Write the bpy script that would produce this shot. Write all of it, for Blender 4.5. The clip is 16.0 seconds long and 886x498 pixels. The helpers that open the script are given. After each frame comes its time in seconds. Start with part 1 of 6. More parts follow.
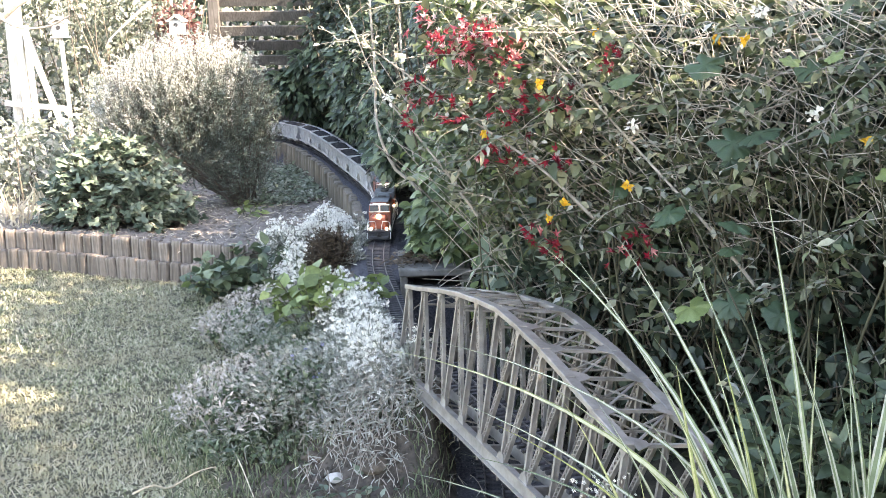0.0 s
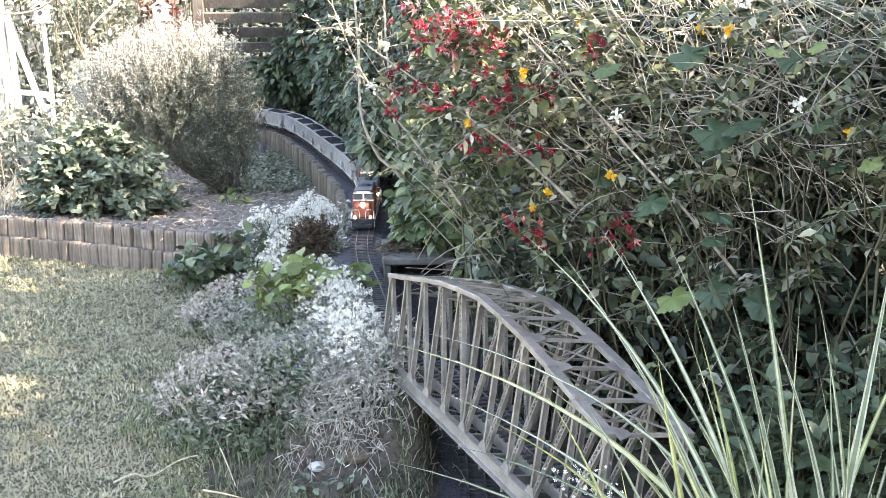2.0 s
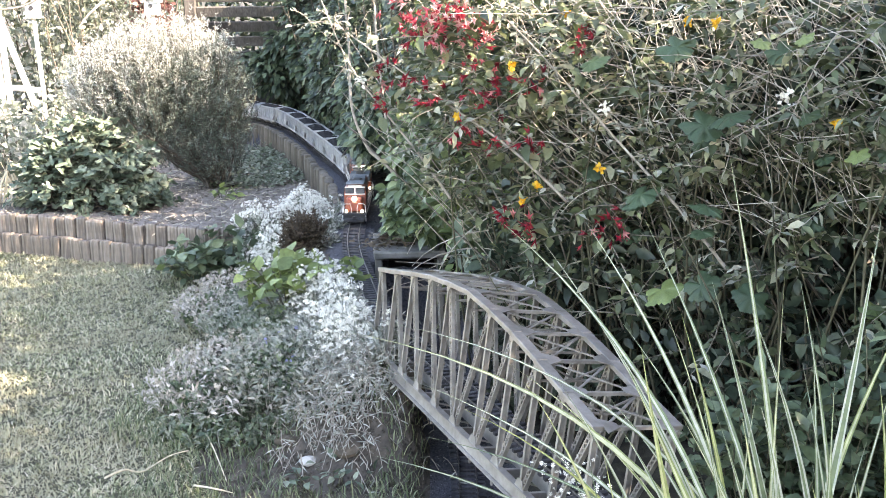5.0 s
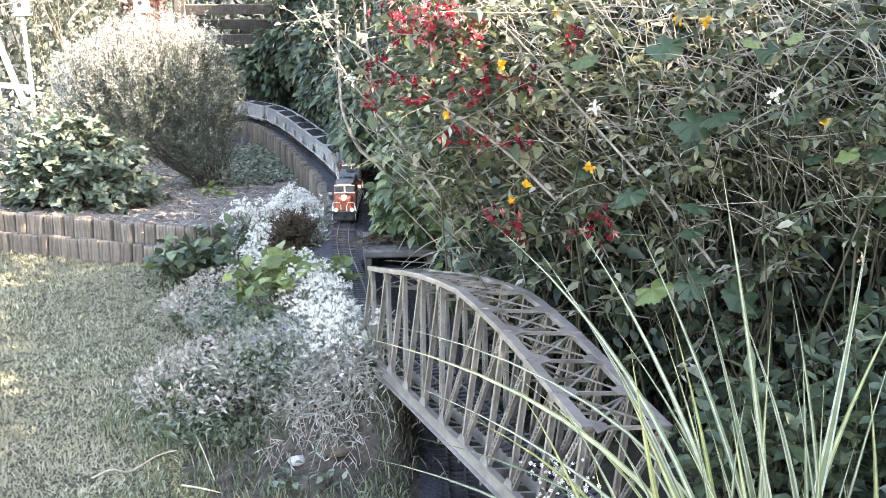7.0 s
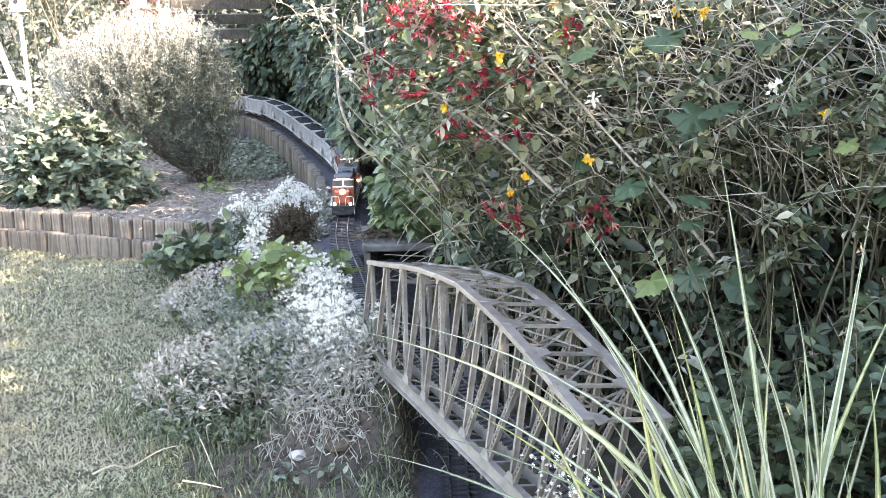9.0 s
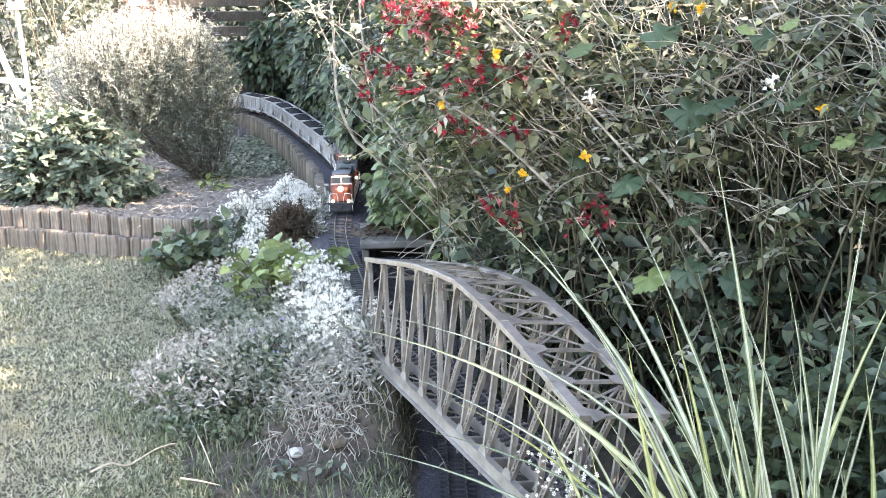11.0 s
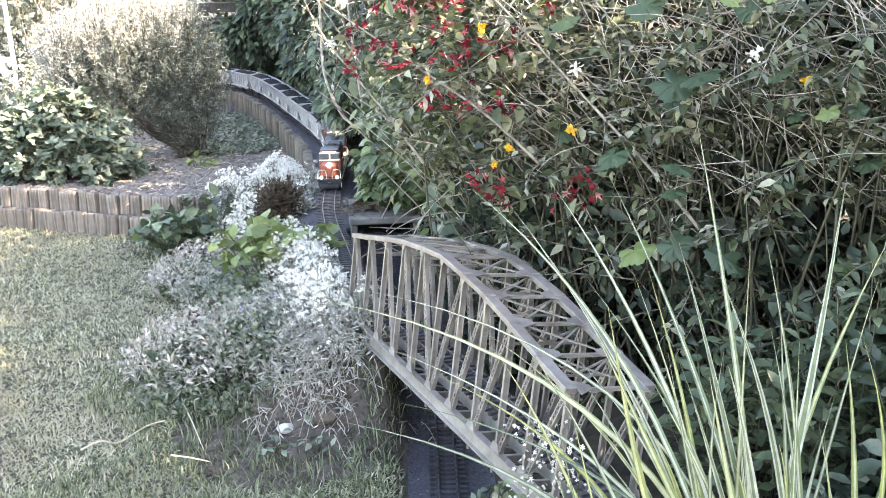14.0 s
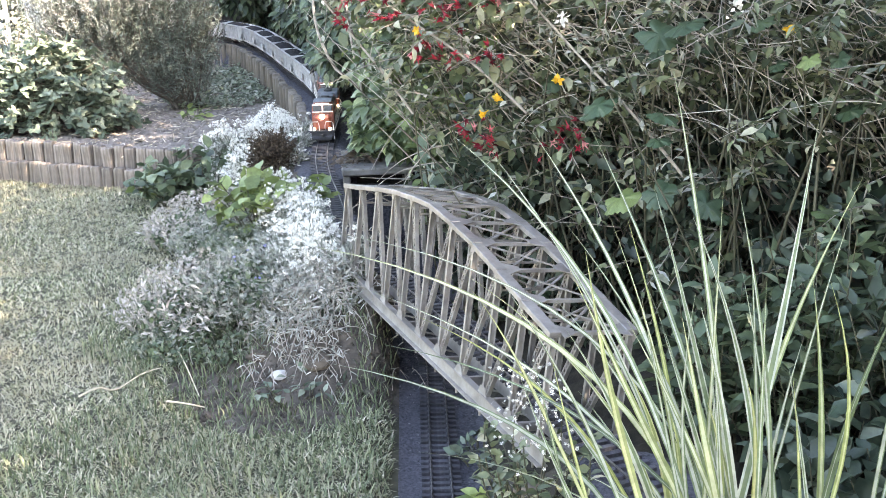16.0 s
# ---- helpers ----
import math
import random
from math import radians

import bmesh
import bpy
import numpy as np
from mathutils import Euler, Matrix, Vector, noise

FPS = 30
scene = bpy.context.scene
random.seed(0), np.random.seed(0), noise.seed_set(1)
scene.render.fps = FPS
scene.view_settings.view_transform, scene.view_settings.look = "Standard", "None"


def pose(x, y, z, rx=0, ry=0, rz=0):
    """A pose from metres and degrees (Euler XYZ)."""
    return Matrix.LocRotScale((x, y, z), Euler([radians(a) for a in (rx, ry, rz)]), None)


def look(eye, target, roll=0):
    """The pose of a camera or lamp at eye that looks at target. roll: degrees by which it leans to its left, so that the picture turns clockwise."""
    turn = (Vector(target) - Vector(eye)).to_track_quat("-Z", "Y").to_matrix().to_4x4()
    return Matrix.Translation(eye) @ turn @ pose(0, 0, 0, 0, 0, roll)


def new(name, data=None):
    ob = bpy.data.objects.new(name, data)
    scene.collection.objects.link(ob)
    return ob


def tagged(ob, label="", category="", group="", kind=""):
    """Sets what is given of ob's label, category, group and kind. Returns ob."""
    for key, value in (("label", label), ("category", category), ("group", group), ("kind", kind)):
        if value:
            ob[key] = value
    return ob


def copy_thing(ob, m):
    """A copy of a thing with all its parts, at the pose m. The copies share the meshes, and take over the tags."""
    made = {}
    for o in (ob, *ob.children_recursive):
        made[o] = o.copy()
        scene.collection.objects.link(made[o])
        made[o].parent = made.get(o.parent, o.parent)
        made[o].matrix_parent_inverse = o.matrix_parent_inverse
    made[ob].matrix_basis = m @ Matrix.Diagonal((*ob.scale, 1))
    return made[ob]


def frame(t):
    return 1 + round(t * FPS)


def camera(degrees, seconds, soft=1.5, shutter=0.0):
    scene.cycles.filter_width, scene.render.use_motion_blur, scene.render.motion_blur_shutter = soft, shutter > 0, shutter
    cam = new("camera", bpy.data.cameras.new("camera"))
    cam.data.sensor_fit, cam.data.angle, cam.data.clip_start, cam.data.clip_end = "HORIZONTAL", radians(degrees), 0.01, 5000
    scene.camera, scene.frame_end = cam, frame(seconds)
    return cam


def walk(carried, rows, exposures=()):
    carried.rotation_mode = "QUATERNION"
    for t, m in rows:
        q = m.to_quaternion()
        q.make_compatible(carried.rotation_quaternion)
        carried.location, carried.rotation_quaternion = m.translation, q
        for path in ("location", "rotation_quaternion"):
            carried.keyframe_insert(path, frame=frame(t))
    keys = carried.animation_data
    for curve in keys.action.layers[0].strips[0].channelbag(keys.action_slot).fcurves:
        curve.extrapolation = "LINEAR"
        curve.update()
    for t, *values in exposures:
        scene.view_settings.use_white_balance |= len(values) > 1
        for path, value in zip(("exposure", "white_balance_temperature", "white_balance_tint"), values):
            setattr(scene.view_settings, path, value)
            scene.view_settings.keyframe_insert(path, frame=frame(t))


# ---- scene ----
cam = camera(43.0, 16.0, soft=0.7)
PATH = [
    (0, (0.042, 0.04, 1.271), (0.02, 1.993, 0.839), -0.6),
    (0.5, (0.044, 0.041, 1.273), (0.028, 1.992, 0.835), -0.5),
    (1, (0.043, 0.041, 1.269), (0.041, 1.991, 0.825), -0.2),
    (1.5, (0.042, 0.042, 1.272), (0.038, 1.99, 0.822), -0.2),
    (2, (0.046, 0.045, 1.271), (0.051, 1.993, 0.819), -0.2),
    (2.5, (0.046, 0.047, 1.27), (0.052, 1.994, 0.811), -0.3),
    (3, (0.051, 0.05, 1.271), (0.061, 1.998, 0.817), -0.4),
    (3.5, (0.054, 0.05, 1.269), (0.062, 1.997, 0.815), -0.5),
    (4, (0.058, 0.043, 1.272), (0.069, 1.991, 0.817), -0.5),
    (6.5, (0.063, 0.053, 1.272), (0.079, 1.995, 0.796), -0.4),
    (7, (0.064, 0.055, 1.272), (0.094, 2.0, 0.805), -0.3),
    (7.5, (0.06, 0.062, 1.272), (0.092, 2.006, 0.8), -0.4),
    (8, (0.06, 0.057, 1.272), (0.087, 2.0, 0.796), -0.4),
    (8.5, (0.064, 0.056, 1.272), (0.098, 1.998, 0.796), -0.5),
    (9, (0.063, 0.058, 1.271), (0.095, 2.0, 0.793), -0.7),
    (11.5, (0.073, 0.06, 1.27), (0.105, 1.999, 0.783), -1.0),
    (12, (0.076, 0.062, 1.271), (0.113, 2.0, 0.78), -1.3),
    (12.5, (0.078, 0.054, 1.273), (0.124, 1.993, 0.782), -1.2),
    (13, (0.076, 0.057, 1.272), (0.119, 1.993, 0.773), -1.1),
    (13.5, (0.078, 0.058, 1.273), (0.122, 1.992, 0.766), -1.3),
    (14, (0.082, 0.056, 1.27), (0.127, 1.986, 0.744), -1.3),
    (14.5, (0.085, 0.062, 1.264), (0.134, 1.983, 0.709), -1.4),
    (15, (0.085, 0.066, 1.26), (0.136, 1.981, 0.687), -1.3),
    (15.5, (0.083, 0.074, 1.259), (0.13, 1.985, 0.67), -1.4),
    (16, (0.101, 0.009, 1.271), (0.148, 1.914, 0.666), -1.5),
]
walk(cam, [(t, look(eye, target, roll)) for t, eye, target, roll in PATH], exposures=[(0.0, 3.15, 8200, 17), (16.0, 3.48, 8300, 18)])

# ---- world, sun, exposure ----
SUN_TO = Vector((0.78, -0.34, 0.56)).normalized()
world = bpy.data.worlds.new("world")
scene.world = world
world.use_nodes = True
wn = world.node_tree.nodes
sky = wn.new("ShaderNodeTexSky")
sky.sky_type = "NISHITA"
sky.sun_disc = False
sky.sun_elevation = math.asin(SUN_TO.z)
sky.sun_rotation = math.atan2(SUN_TO.x, SUN_TO.y)
world.node_tree.links.new(sky.outputs[0], wn["Background"].inputs[0])
wn["Background"].inputs[1].default_value = 0.15
sun = new("sun", bpy.data.lights.new("sun", "SUN"))
sun.data.energy = 4.0
sun.data.angle = radians(0.6)
sun.data.color = (1.0, 0.95, 0.87)
sun.matrix_world = look(tuple(SUN_TO * 20), (0, 0, 0))

# ---- materials ----
rng = np.random.default_rng(7)


def nodes_of(name):
    m = bpy.data.materials.new(name)
    m.use_nodes = True
    nt = m.node_tree
    return m, nt, nt.nodes["Principled BSDF"], nt.nodes["Material Output"]


def ramp(nt, fac, stops):
    r = nt.nodes.new("ShaderNodeValToRGB")
    el = r.color_ramp.elements
    while len(el) < len(stops):
        el.new(0.5)
    for e, (p, c) in zip(el, stops):
        e.position, e.color = p, (*c, 1)
    nt.links.new(fac, r.inputs[0])
    return r.outputs[0]


def noise_out(nt, scale, detail=4.0, rough=0.6, coords="Object"):
    tc = nt.nodes.new("ShaderNodeTexCoord")
    n = nt.nodes.new("ShaderNodeTexNoise")
    n.inputs["Scale"].default_value = scale
    n.inputs["Detail"].default_value = detail
    n.inputs["Roughness"].default_value = rough
    nt.links.new(tc.outputs[coords], n.inputs["Vector"])
    return n.outputs[0]


def mix_col(nt, fac, a, b, mode="MIX"):
    m = nt.nodes.new("ShaderNodeMix")
    m.data_type, m.blend_type = "RGBA", mode
    for sock, v in ((m.inputs[0], fac), (m.inputs[6], a), (m.inputs[7], b)):
        if isinstance(v, (int, float)):
            sock.default_value = v
        elif isinstance(v, tuple):
            sock.default_value = (*v, 1)
        else:
            nt.links.new(v, sock)
    return m.outputs[2]


def bump_to(nt, bsdf, height, strength, dist=0.01):
    b = nt.nodes.new("ShaderNodeBump")
    b.inputs["Strength"].default_value = strength
    b.inputs["Distance"].default_value = dist
    nt.links.new(height, b.inputs["Height"])
    nt.links.new(b.outputs[0], bsdf.inputs["Normal"])


def leaf_mat(name, stops, glow=0.3, rough=0.5, per="island", patch=None):
    """Foliage: colour varies leaf by leaf, light passes through."""
    m, nt, bsdf, out = nodes_of(name)
    if per == "island":
        src = nt.nodes.new("ShaderNodeNewGeometry").outputs["Random Per Island"]
    else:
        src = nt.nodes.new("ShaderNodeObjectInfo").outputs["Random"]
    col = ramp(nt, src, stops)
    fine = ramp(nt, noise_out(nt, 60, 3), [(0.3, (0.72, 0.72, 0.72)), (0.7, (1.15, 1.15, 1.15))])
    col = mix_col(nt, 1.0, col, fine, "MULTIPLY")
    if patch:
        where = ramp(nt, noise_out(nt, patch[0], 3), [(0.42, (0, 0, 0)), (0.62, (1, 1, 1))])
        col = mix_col(nt, where, col, patch[1])
    nt.links.new(col, bsdf.inputs["Base Color"])
    bsdf.inputs["Roughness"].default_value = rough
    tr = nt.nodes.new("ShaderNodeBsdfTranslucent")
    nt.links.new(col, tr.inputs[0])
    mx = nt.nodes.new("ShaderNodeMixShader")
    mx.inputs[0].default_value = glow
    nt.links.new(bsdf.outputs[0], mx.inputs[1])
    nt.links.new(tr.outputs[0], mx.inputs[2])
    nt.links.new(mx.outputs[0], out.inputs[0])
    return m


def plain_mat(name, a, b, scale, rough=0.7, metal=0.0, bump=0.3, dist=0.004, detail=6.0, per_object=0.0):
    """Two colours mixed by noise, fine relief, optional change from piece to piece."""
    m, nt, bsdf, _ = nodes_of(name)
    n = noise_out(nt, scale, detail)
    col = ramp(nt, n, [(0.32, a), (0.68, b)])
    big = ramp(nt, noise_out(nt, scale * 0.13, 3), [(0.3, (0.75, 0.75, 0.75)), (0.7, (1.12, 1.12, 1.12))])
    col = mix_col(nt, 0.8, col, big, "MULTIPLY")
    if per_object:
        oi = nt.nodes.new("ShaderNodeObjectInfo").outputs["Random"]
        vary = ramp(nt, oi, [(0, (1 - per_object,) * 3), (1, (1 + per_object,) * 3)])
        col = mix_col(nt, 1.0, col, vary, "MULTIPLY")
    nt.links.new(col, bsdf.inputs["Base Color"])
    bsdf.inputs["Roughness"].default_value = rough
    bsdf.inputs["Metallic"].default_value = metal
    if bump:
        bump_to(nt, bsdf, n, bump, dist)
    return m


def wood_mat(name, a, b, rough=0.8, per_object=0.25):
    """Weathered timber, grain along local z."""
    m, nt, bsdf, _ = nodes_of(name)
    tc = nt.nodes.new("ShaderNodeTexCoord")
    mp = nt.nodes.new("ShaderNodeMapping")
    mp.inputs["Scale"].default_value = (90, 90, 7)
    nt.links.new(tc.outputs["Object"], mp.inputs[0])
    n = nt.nodes.new("ShaderNodeTexNoise")
    n.inputs["Scale"].default_value = 1.0
    n.inputs["Detail"].default_value = 5
    nt.links.new(mp.outputs[0], n.inputs["Vector"])
    col = ramp(nt, n.outputs[0], [(0.3, a), (0.7, b)])
    stain = ramp(nt, noise_out(nt, 9, 4), [(0.35, (0.6, 0.58, 0.55)), (0.65, (1.1, 1.1, 1.1))])
    col = mix_col(nt, 0.8, col, stain, "MULTIPLY")
    oi = nt.nodes.new("ShaderNodeObjectInfo").outputs["Random"]
    col = mix_col(nt, 1.0, col, ramp(nt, oi, [(0, (1 - per_object,) * 3), (1, (1 + per_object,) * 3)]), "MULTIPLY")
    nt.links.new(col, bsdf.inputs["Base Color"])
    bsdf.inputs["Roughness"].default_value = rough
    bump_to(nt, bsdf, n.outputs[0], 0.5, 0.004)
    return m


def glow_mat(name, colour, strength):
    m, nt, bsdf, _ = nodes_of(name)
    bsdf.inputs["Base Color"].default_value = (*colour, 1)
    bsdf.inputs["Emission Color"].default_value = (*colour, 1)
    bsdf.inputs["Emission Strength"].default_value = strength
    return m


# soil darkened, so shade between the grass blades is in its colour
M_LAWN_SOIL = plain_mat("lawn_soil", (0.03, 0.03, 0.018), (0.08, 0.078, 0.05), 30, 0.95, bump=0.6)
M_SOIL = plain_mat("dry_soil", (0.11, 0.093, 0.08), (0.29, 0.26, 0.23), 22, 0.95, bump=0.9, dist=0.012)
M_BANK = plain_mat("brown_bank_soil", (0.04, 0.034, 0.028), (0.125, 0.105, 0.086), 24, 0.95, bump=0.9, dist=0.012)
M_HUMUS = plain_mat("dark_humus", (0.012, 0.011, 0.009), (0.045, 0.04, 0.03), 25, 0.95, bump=0.8, dist=0.01)
M_BALLAST = plain_mat("dark_ballast", (0.028, 0.029, 0.037), (0.105, 0.107, 0.13), 140, 0.85, bump=0.9, dist=0.006)
M_PEBBLE = leaf_mat("ballast_stones", [(0, (0.03, 0.03, 0.036)), (0.8, (0.085, 0.085, 0.10)), (1, (0.24, 0.24, 0.25))], 0.0, 0.8)
M_TIE = plain_mat("dark_tie_plastic", (0.03, 0.03, 0.037), (0.075, 0.075, 0.088), 120, 0.6, bump=0.3, per_object=0.3)
M_RAIL = plain_mat("worn_rail_metal", (0.10, 0.095, 0.10), (0.22, 0.21, 0.21), 60, 0.42, metal=0.85, bump=0.1)
M_LOG = wood_mat("weathered_edging_log", (0.10, 0.082, 0.07), (0.25, 0.215, 0.19))
M_WALLLOG = wood_mat("weathered_palisade_log", (0.085, 0.072, 0.058), (0.225, 0.195, 0.158))
M_FENCE = wood_mat("grey_fence_timber", (0.055, 0.05, 0.047), (0.125, 0.118, 0.11))
M_PALEWOOD = wood_mat("pale_painted_timber", (0.62, 0.60, 0.56), (0.82, 0.80, 0.76), per_object=0.1)
M_DARKWOOD = wood_mat("dark_old_timber", (0.07, 0.06, 0.05), (0.16, 0.14, 0.12))
M_STEEL = plain_mat("grey_brown_bridge_paint", (0.225, 0.203, 0.185), (0.38, 0.352, 0.325), 26, 0.30, metal=0.35, bump=0.2, per_object=0.12)
M_CONCRETE = plain_mat("old_concrete", (0.10, 0.095, 0.085), (0.24, 0.225, 0.205), 18, 0.9, bump=0.6, dist=0.006)
M_ABUT = plain_mat("brown_stone", (0.06, 0.05, 0.04), (0.16, 0.13, 0.10), 20, 0.9, bump=0.8, dist=0.01)
M_STONE = plain_mat("pale_stone", (0.42, 0.41, 0.39), (0.62, 0.61, 0.58), 30, 0.85, bump=0.5)
M_TWIG = plain_mat("pale_twig_bark", (0.20, 0.17, 0.14), (0.42, 0.38, 0.33), 50, 0.75, bump=0.3)
M_PALETWIG = plain_mat("dry_pale_twig", (0.30, 0.27, 0.23), (0.58, 0.55, 0.50), 60, 0.6, bump=0.2)
M_DARKTWIG = plain_mat("dark_twig_bark", (0.05, 0.042, 0.034), (0.14, 0.12, 0.095), 50, 0.8, bump=0.3)
M_CANE = plain_mat("green_brown_cane", (0.035, 0.038, 0.022), (0.12, 0.11, 0.07), 30, 0.6, bump=0.2)
M_STRAW = leaf_mat("dry_straw", [(0, (0.40, 0.34, 0.24)), (1, (0.66, 0.60, 0.48))], 0.15, 0.7)
M_GRASS = leaf_mat("lawn_grass", [(0, (0.08, 0.10, 0.045)), (0.3, (0.21, 0.24, 0.13)), (0.65, (0.38, 0.39, 0.26)), (1, (0.66, 0.61, 0.48))], 0.25, 0.6, patch=(2.2, (0.30, 0.285, 0.19)))
M_GRASSGREEN = leaf_mat("longer_green_grass", [(0, (0.06, 0.085, 0.04)), (0.5, (0.13, 0.165, 0.085)), (1, (0.27, 0.29, 0.17))], 0.25, 0.55)
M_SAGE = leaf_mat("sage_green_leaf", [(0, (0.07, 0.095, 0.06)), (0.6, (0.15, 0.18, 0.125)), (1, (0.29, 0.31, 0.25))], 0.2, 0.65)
M_SEED = leaf_mat("faded_seed_head", [(0, (0.26, 0.235, 0.205)), (0.6, (0.44, 0.405, 0.365)), (1, (0.60, 0.56, 0.51))], 0.15, 0.8)
# dark enough to serve as the shaded inside of bushes too
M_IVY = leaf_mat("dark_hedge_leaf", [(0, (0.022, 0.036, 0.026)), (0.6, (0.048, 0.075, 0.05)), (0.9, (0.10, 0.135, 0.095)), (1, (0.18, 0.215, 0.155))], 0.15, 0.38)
M_WEIGELA = leaf_mat("shrub_leaf", [(0, (0.04, 0.055, 0.03)), (0.5, (0.105, 0.135, 0.072)), (0.82, (0.22, 0.25, 0.14)), (1, (0.46, 0.45, 0.33))], 0.28, 0.4)
M_FRESH = leaf_mat("fresh_green_leaf", [(0, (0.09, 0.13, 0.045)), (0.6, (0.18, 0.235, 0.085)), (1, (0.32, 0.39, 0.14))], 0.3, 0.45)
M_FRESHMIX = leaf_mat("bush_leaf", [(0, (0.055, 0.085, 0.04)), (0.5, (0.115, 0.16, 0.075)), (0.85, (0.19, 0.245, 0.11)), (1, (0.33, 0.38, 0.19))], 0.28, 0.42)
M_HOSTA = leaf_mat("blue_green_leaf", [(0, (0.07, 0.115, 0.085)), (0.6, (0.12, 0.175, 0.135)), (1, (0.22, 0.27, 0.20))], 0.2, 0.4, per="object")
M_COVER = leaf_mat("ground_cover_leaf", [(0, (0.09, 0.12, 0.075)), (0.6, (0.21, 0.25, 0.17)), (1, (0.44, 0.46, 0.38))], 0.25, 0.5)
M_VINE = leaf_mat("vine_leaf", [(0, (0.03, 0.058, 0.03)), (0.72, (0.06, 0.105, 0.055)), (0.88, (0.12, 0.165, 0.06)), (1, (0.23, 0.27, 0.09))], 0.25, 0.5, per="object")
M_CURRANT = leaf_mat("currant_leaf", [(0, (0.06, 0.09, 0.065)), (0.6, (0.125, 0.17, 0.12)), (1, (0.25, 0.29, 0.22))], 0.2, 0.6)
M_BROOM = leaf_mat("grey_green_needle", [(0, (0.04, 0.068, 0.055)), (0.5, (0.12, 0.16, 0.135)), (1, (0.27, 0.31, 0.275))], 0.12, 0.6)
M_SUNNEEDLE = leaf_mat("sunlit_needle", [(0, (0.36, 0.39, 0.35)), (1, (0.68, 0.69, 0.65))], 0.2, 0.6)
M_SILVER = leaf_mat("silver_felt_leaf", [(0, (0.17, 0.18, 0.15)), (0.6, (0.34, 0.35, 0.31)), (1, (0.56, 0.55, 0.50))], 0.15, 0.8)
M_GREYLEAF = leaf_mat("grey_green_leaf", [(0, (0.16, 0.18, 0.14)), (0.6, (0.29, 0.31, 0.26)), (1, (0.46, 0.44, 0.39))], 0.2, 0.75)
M_PETAL = leaf_mat("white_petal", [(0, (0.82, 0.80, 0.73)), (1, (0.90, 0.88, 0.82))], 0.35, 0.7)
M_MIDGREEN = leaf_mat("mid_green_leaf", [(0, (0.045, 0.07, 0.042)), (0.6, (0.095, 0.14, 0.08)), (1, (0.21, 0.26, 0.155))], 0.25, 0.42)
M_RED_EACH = leaf_mat("red_trumpet_petal", [(0, (0.15, 0.008, 0.02)), (0.55, (0.34, 0.016, 0.04)), (0.85, (0.50, 0.05, 0.08)), (1, (0.74, 0.36, 0.36))], 0.3, 0.5, per="object")
M_PINK_EACH = leaf_mat("pink_trumpet_petal", [(0, (0.44, 0.03, 0.06)), (0.4, (0.62, 0.12, 0.15)), (1, (0.84, 0.62, 0.60))], 0.3, 0.5, per="object")
M_LEAF_EACH = leaf_mat("whorl_leaf", [(0, (0.07, 0.09, 0.045)), (0.6, (0.13, 0.16, 0.08)), (1, (0.34, 0.33, 0.20))], 0.3, 0.45, per="object")
M_YELLOW = leaf_mat("yellow_petal", [(0, (0.80, 0.42, 0.03)), (1, (0.88, 0.60, 0.08))], 0.3, 0.6)
M_BLUE = leaf_mat("violet_blue_petal", [(0, (0.20, 0.20, 0.48)), (1, (0.34, 0.32, 0.60))], 0.2, 0.6)
M_BROWNLEAF = leaf_mat("brown_conifer_scale", [(0, (0.045, 0.032, 0.022)), (0.7, (0.105, 0.075, 0.05)), (1, (0.17, 0.125, 0.08))], 0.1, 0.7)
M_COPPER = leaf_mat("copper_red_leaf", [(0, (0.07, 0.03, 0.03)), (1, (0.20, 0.09, 0.08))], 0.25, 0.5)
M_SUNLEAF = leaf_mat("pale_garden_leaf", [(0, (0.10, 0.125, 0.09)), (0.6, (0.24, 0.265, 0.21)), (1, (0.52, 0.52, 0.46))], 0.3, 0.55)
M_BLADE = leaf_mat("reed_green", [(0, (0.09, 0.135, 0.07)), (0.6, (0.17, 0.22, 0.12)), (1, (0.30, 0.33, 0.11))], 0.3, 0.4, per="object")
M_CREAM = leaf_mat("reed_cream_stripe", [(0, (0.27, 0.30, 0.23)), (0.6, (0.47, 0.49, 0.41)), (1, (0.47, 0.47, 0.16))], 0.3, 0.45, per="object")
M_ORANGE = plain_mat("orange_loco_paint", (0.20, 0.052, 0.034), (0.29, 0.085, 0.055), 40, 0.45, bump=0.05)
M_BLACK = plain_mat("black_loco_paint", (0.018, 0.018, 0.02), (0.045, 0.045, 0.05), 50, 0.5, bump=0.1)
M_ROOFGREY = plain_mat("dusty_roof_grey", (0.10, 0.115, 0.13), (0.20, 0.22, 0.24), 40, 0.55, bump=0.1)
M_WHITEPAINT = plain_mat("white_handrail_paint", (0.62, 0.62, 0.60), (0.78, 0.78, 0.76), 40, 0.5, bump=0.05)
M_HOPPER = plain_mat("light_grey_wagon_paint", (0.33, 0.335, 0.34), (0.46, 0.465, 0.47), 35, 0.5, bump=0.1, per_object=0.08)
M_COAL = plain_mat("coal", (0.006, 0.006, 0.007), (0.026, 0.026, 0.03), 90, 0.95, bump=1.0, dist=0.008)
M_WHEEL = plain_mat("wheel_metal", (0.04, 0.04, 0.042), (0.12, 0.12, 0.12), 60, 0.5, metal=0.6, bump=0.1)
M_PANE = plain_mat("dusty_cab_glass", (0.06, 0.072, 0.082), (0.11, 0.125, 0.14), 10, 0.08, bump=0.0)
M_LAMP = glow_mat("lit_headlight", (1.0, 0.97, 0.9), 9.0)
M_LAMP_LOW = glow_mat("lit_ditch_light", (1.0, 0.88, 0.68), 2.0)

# ---- mesh helpers ----


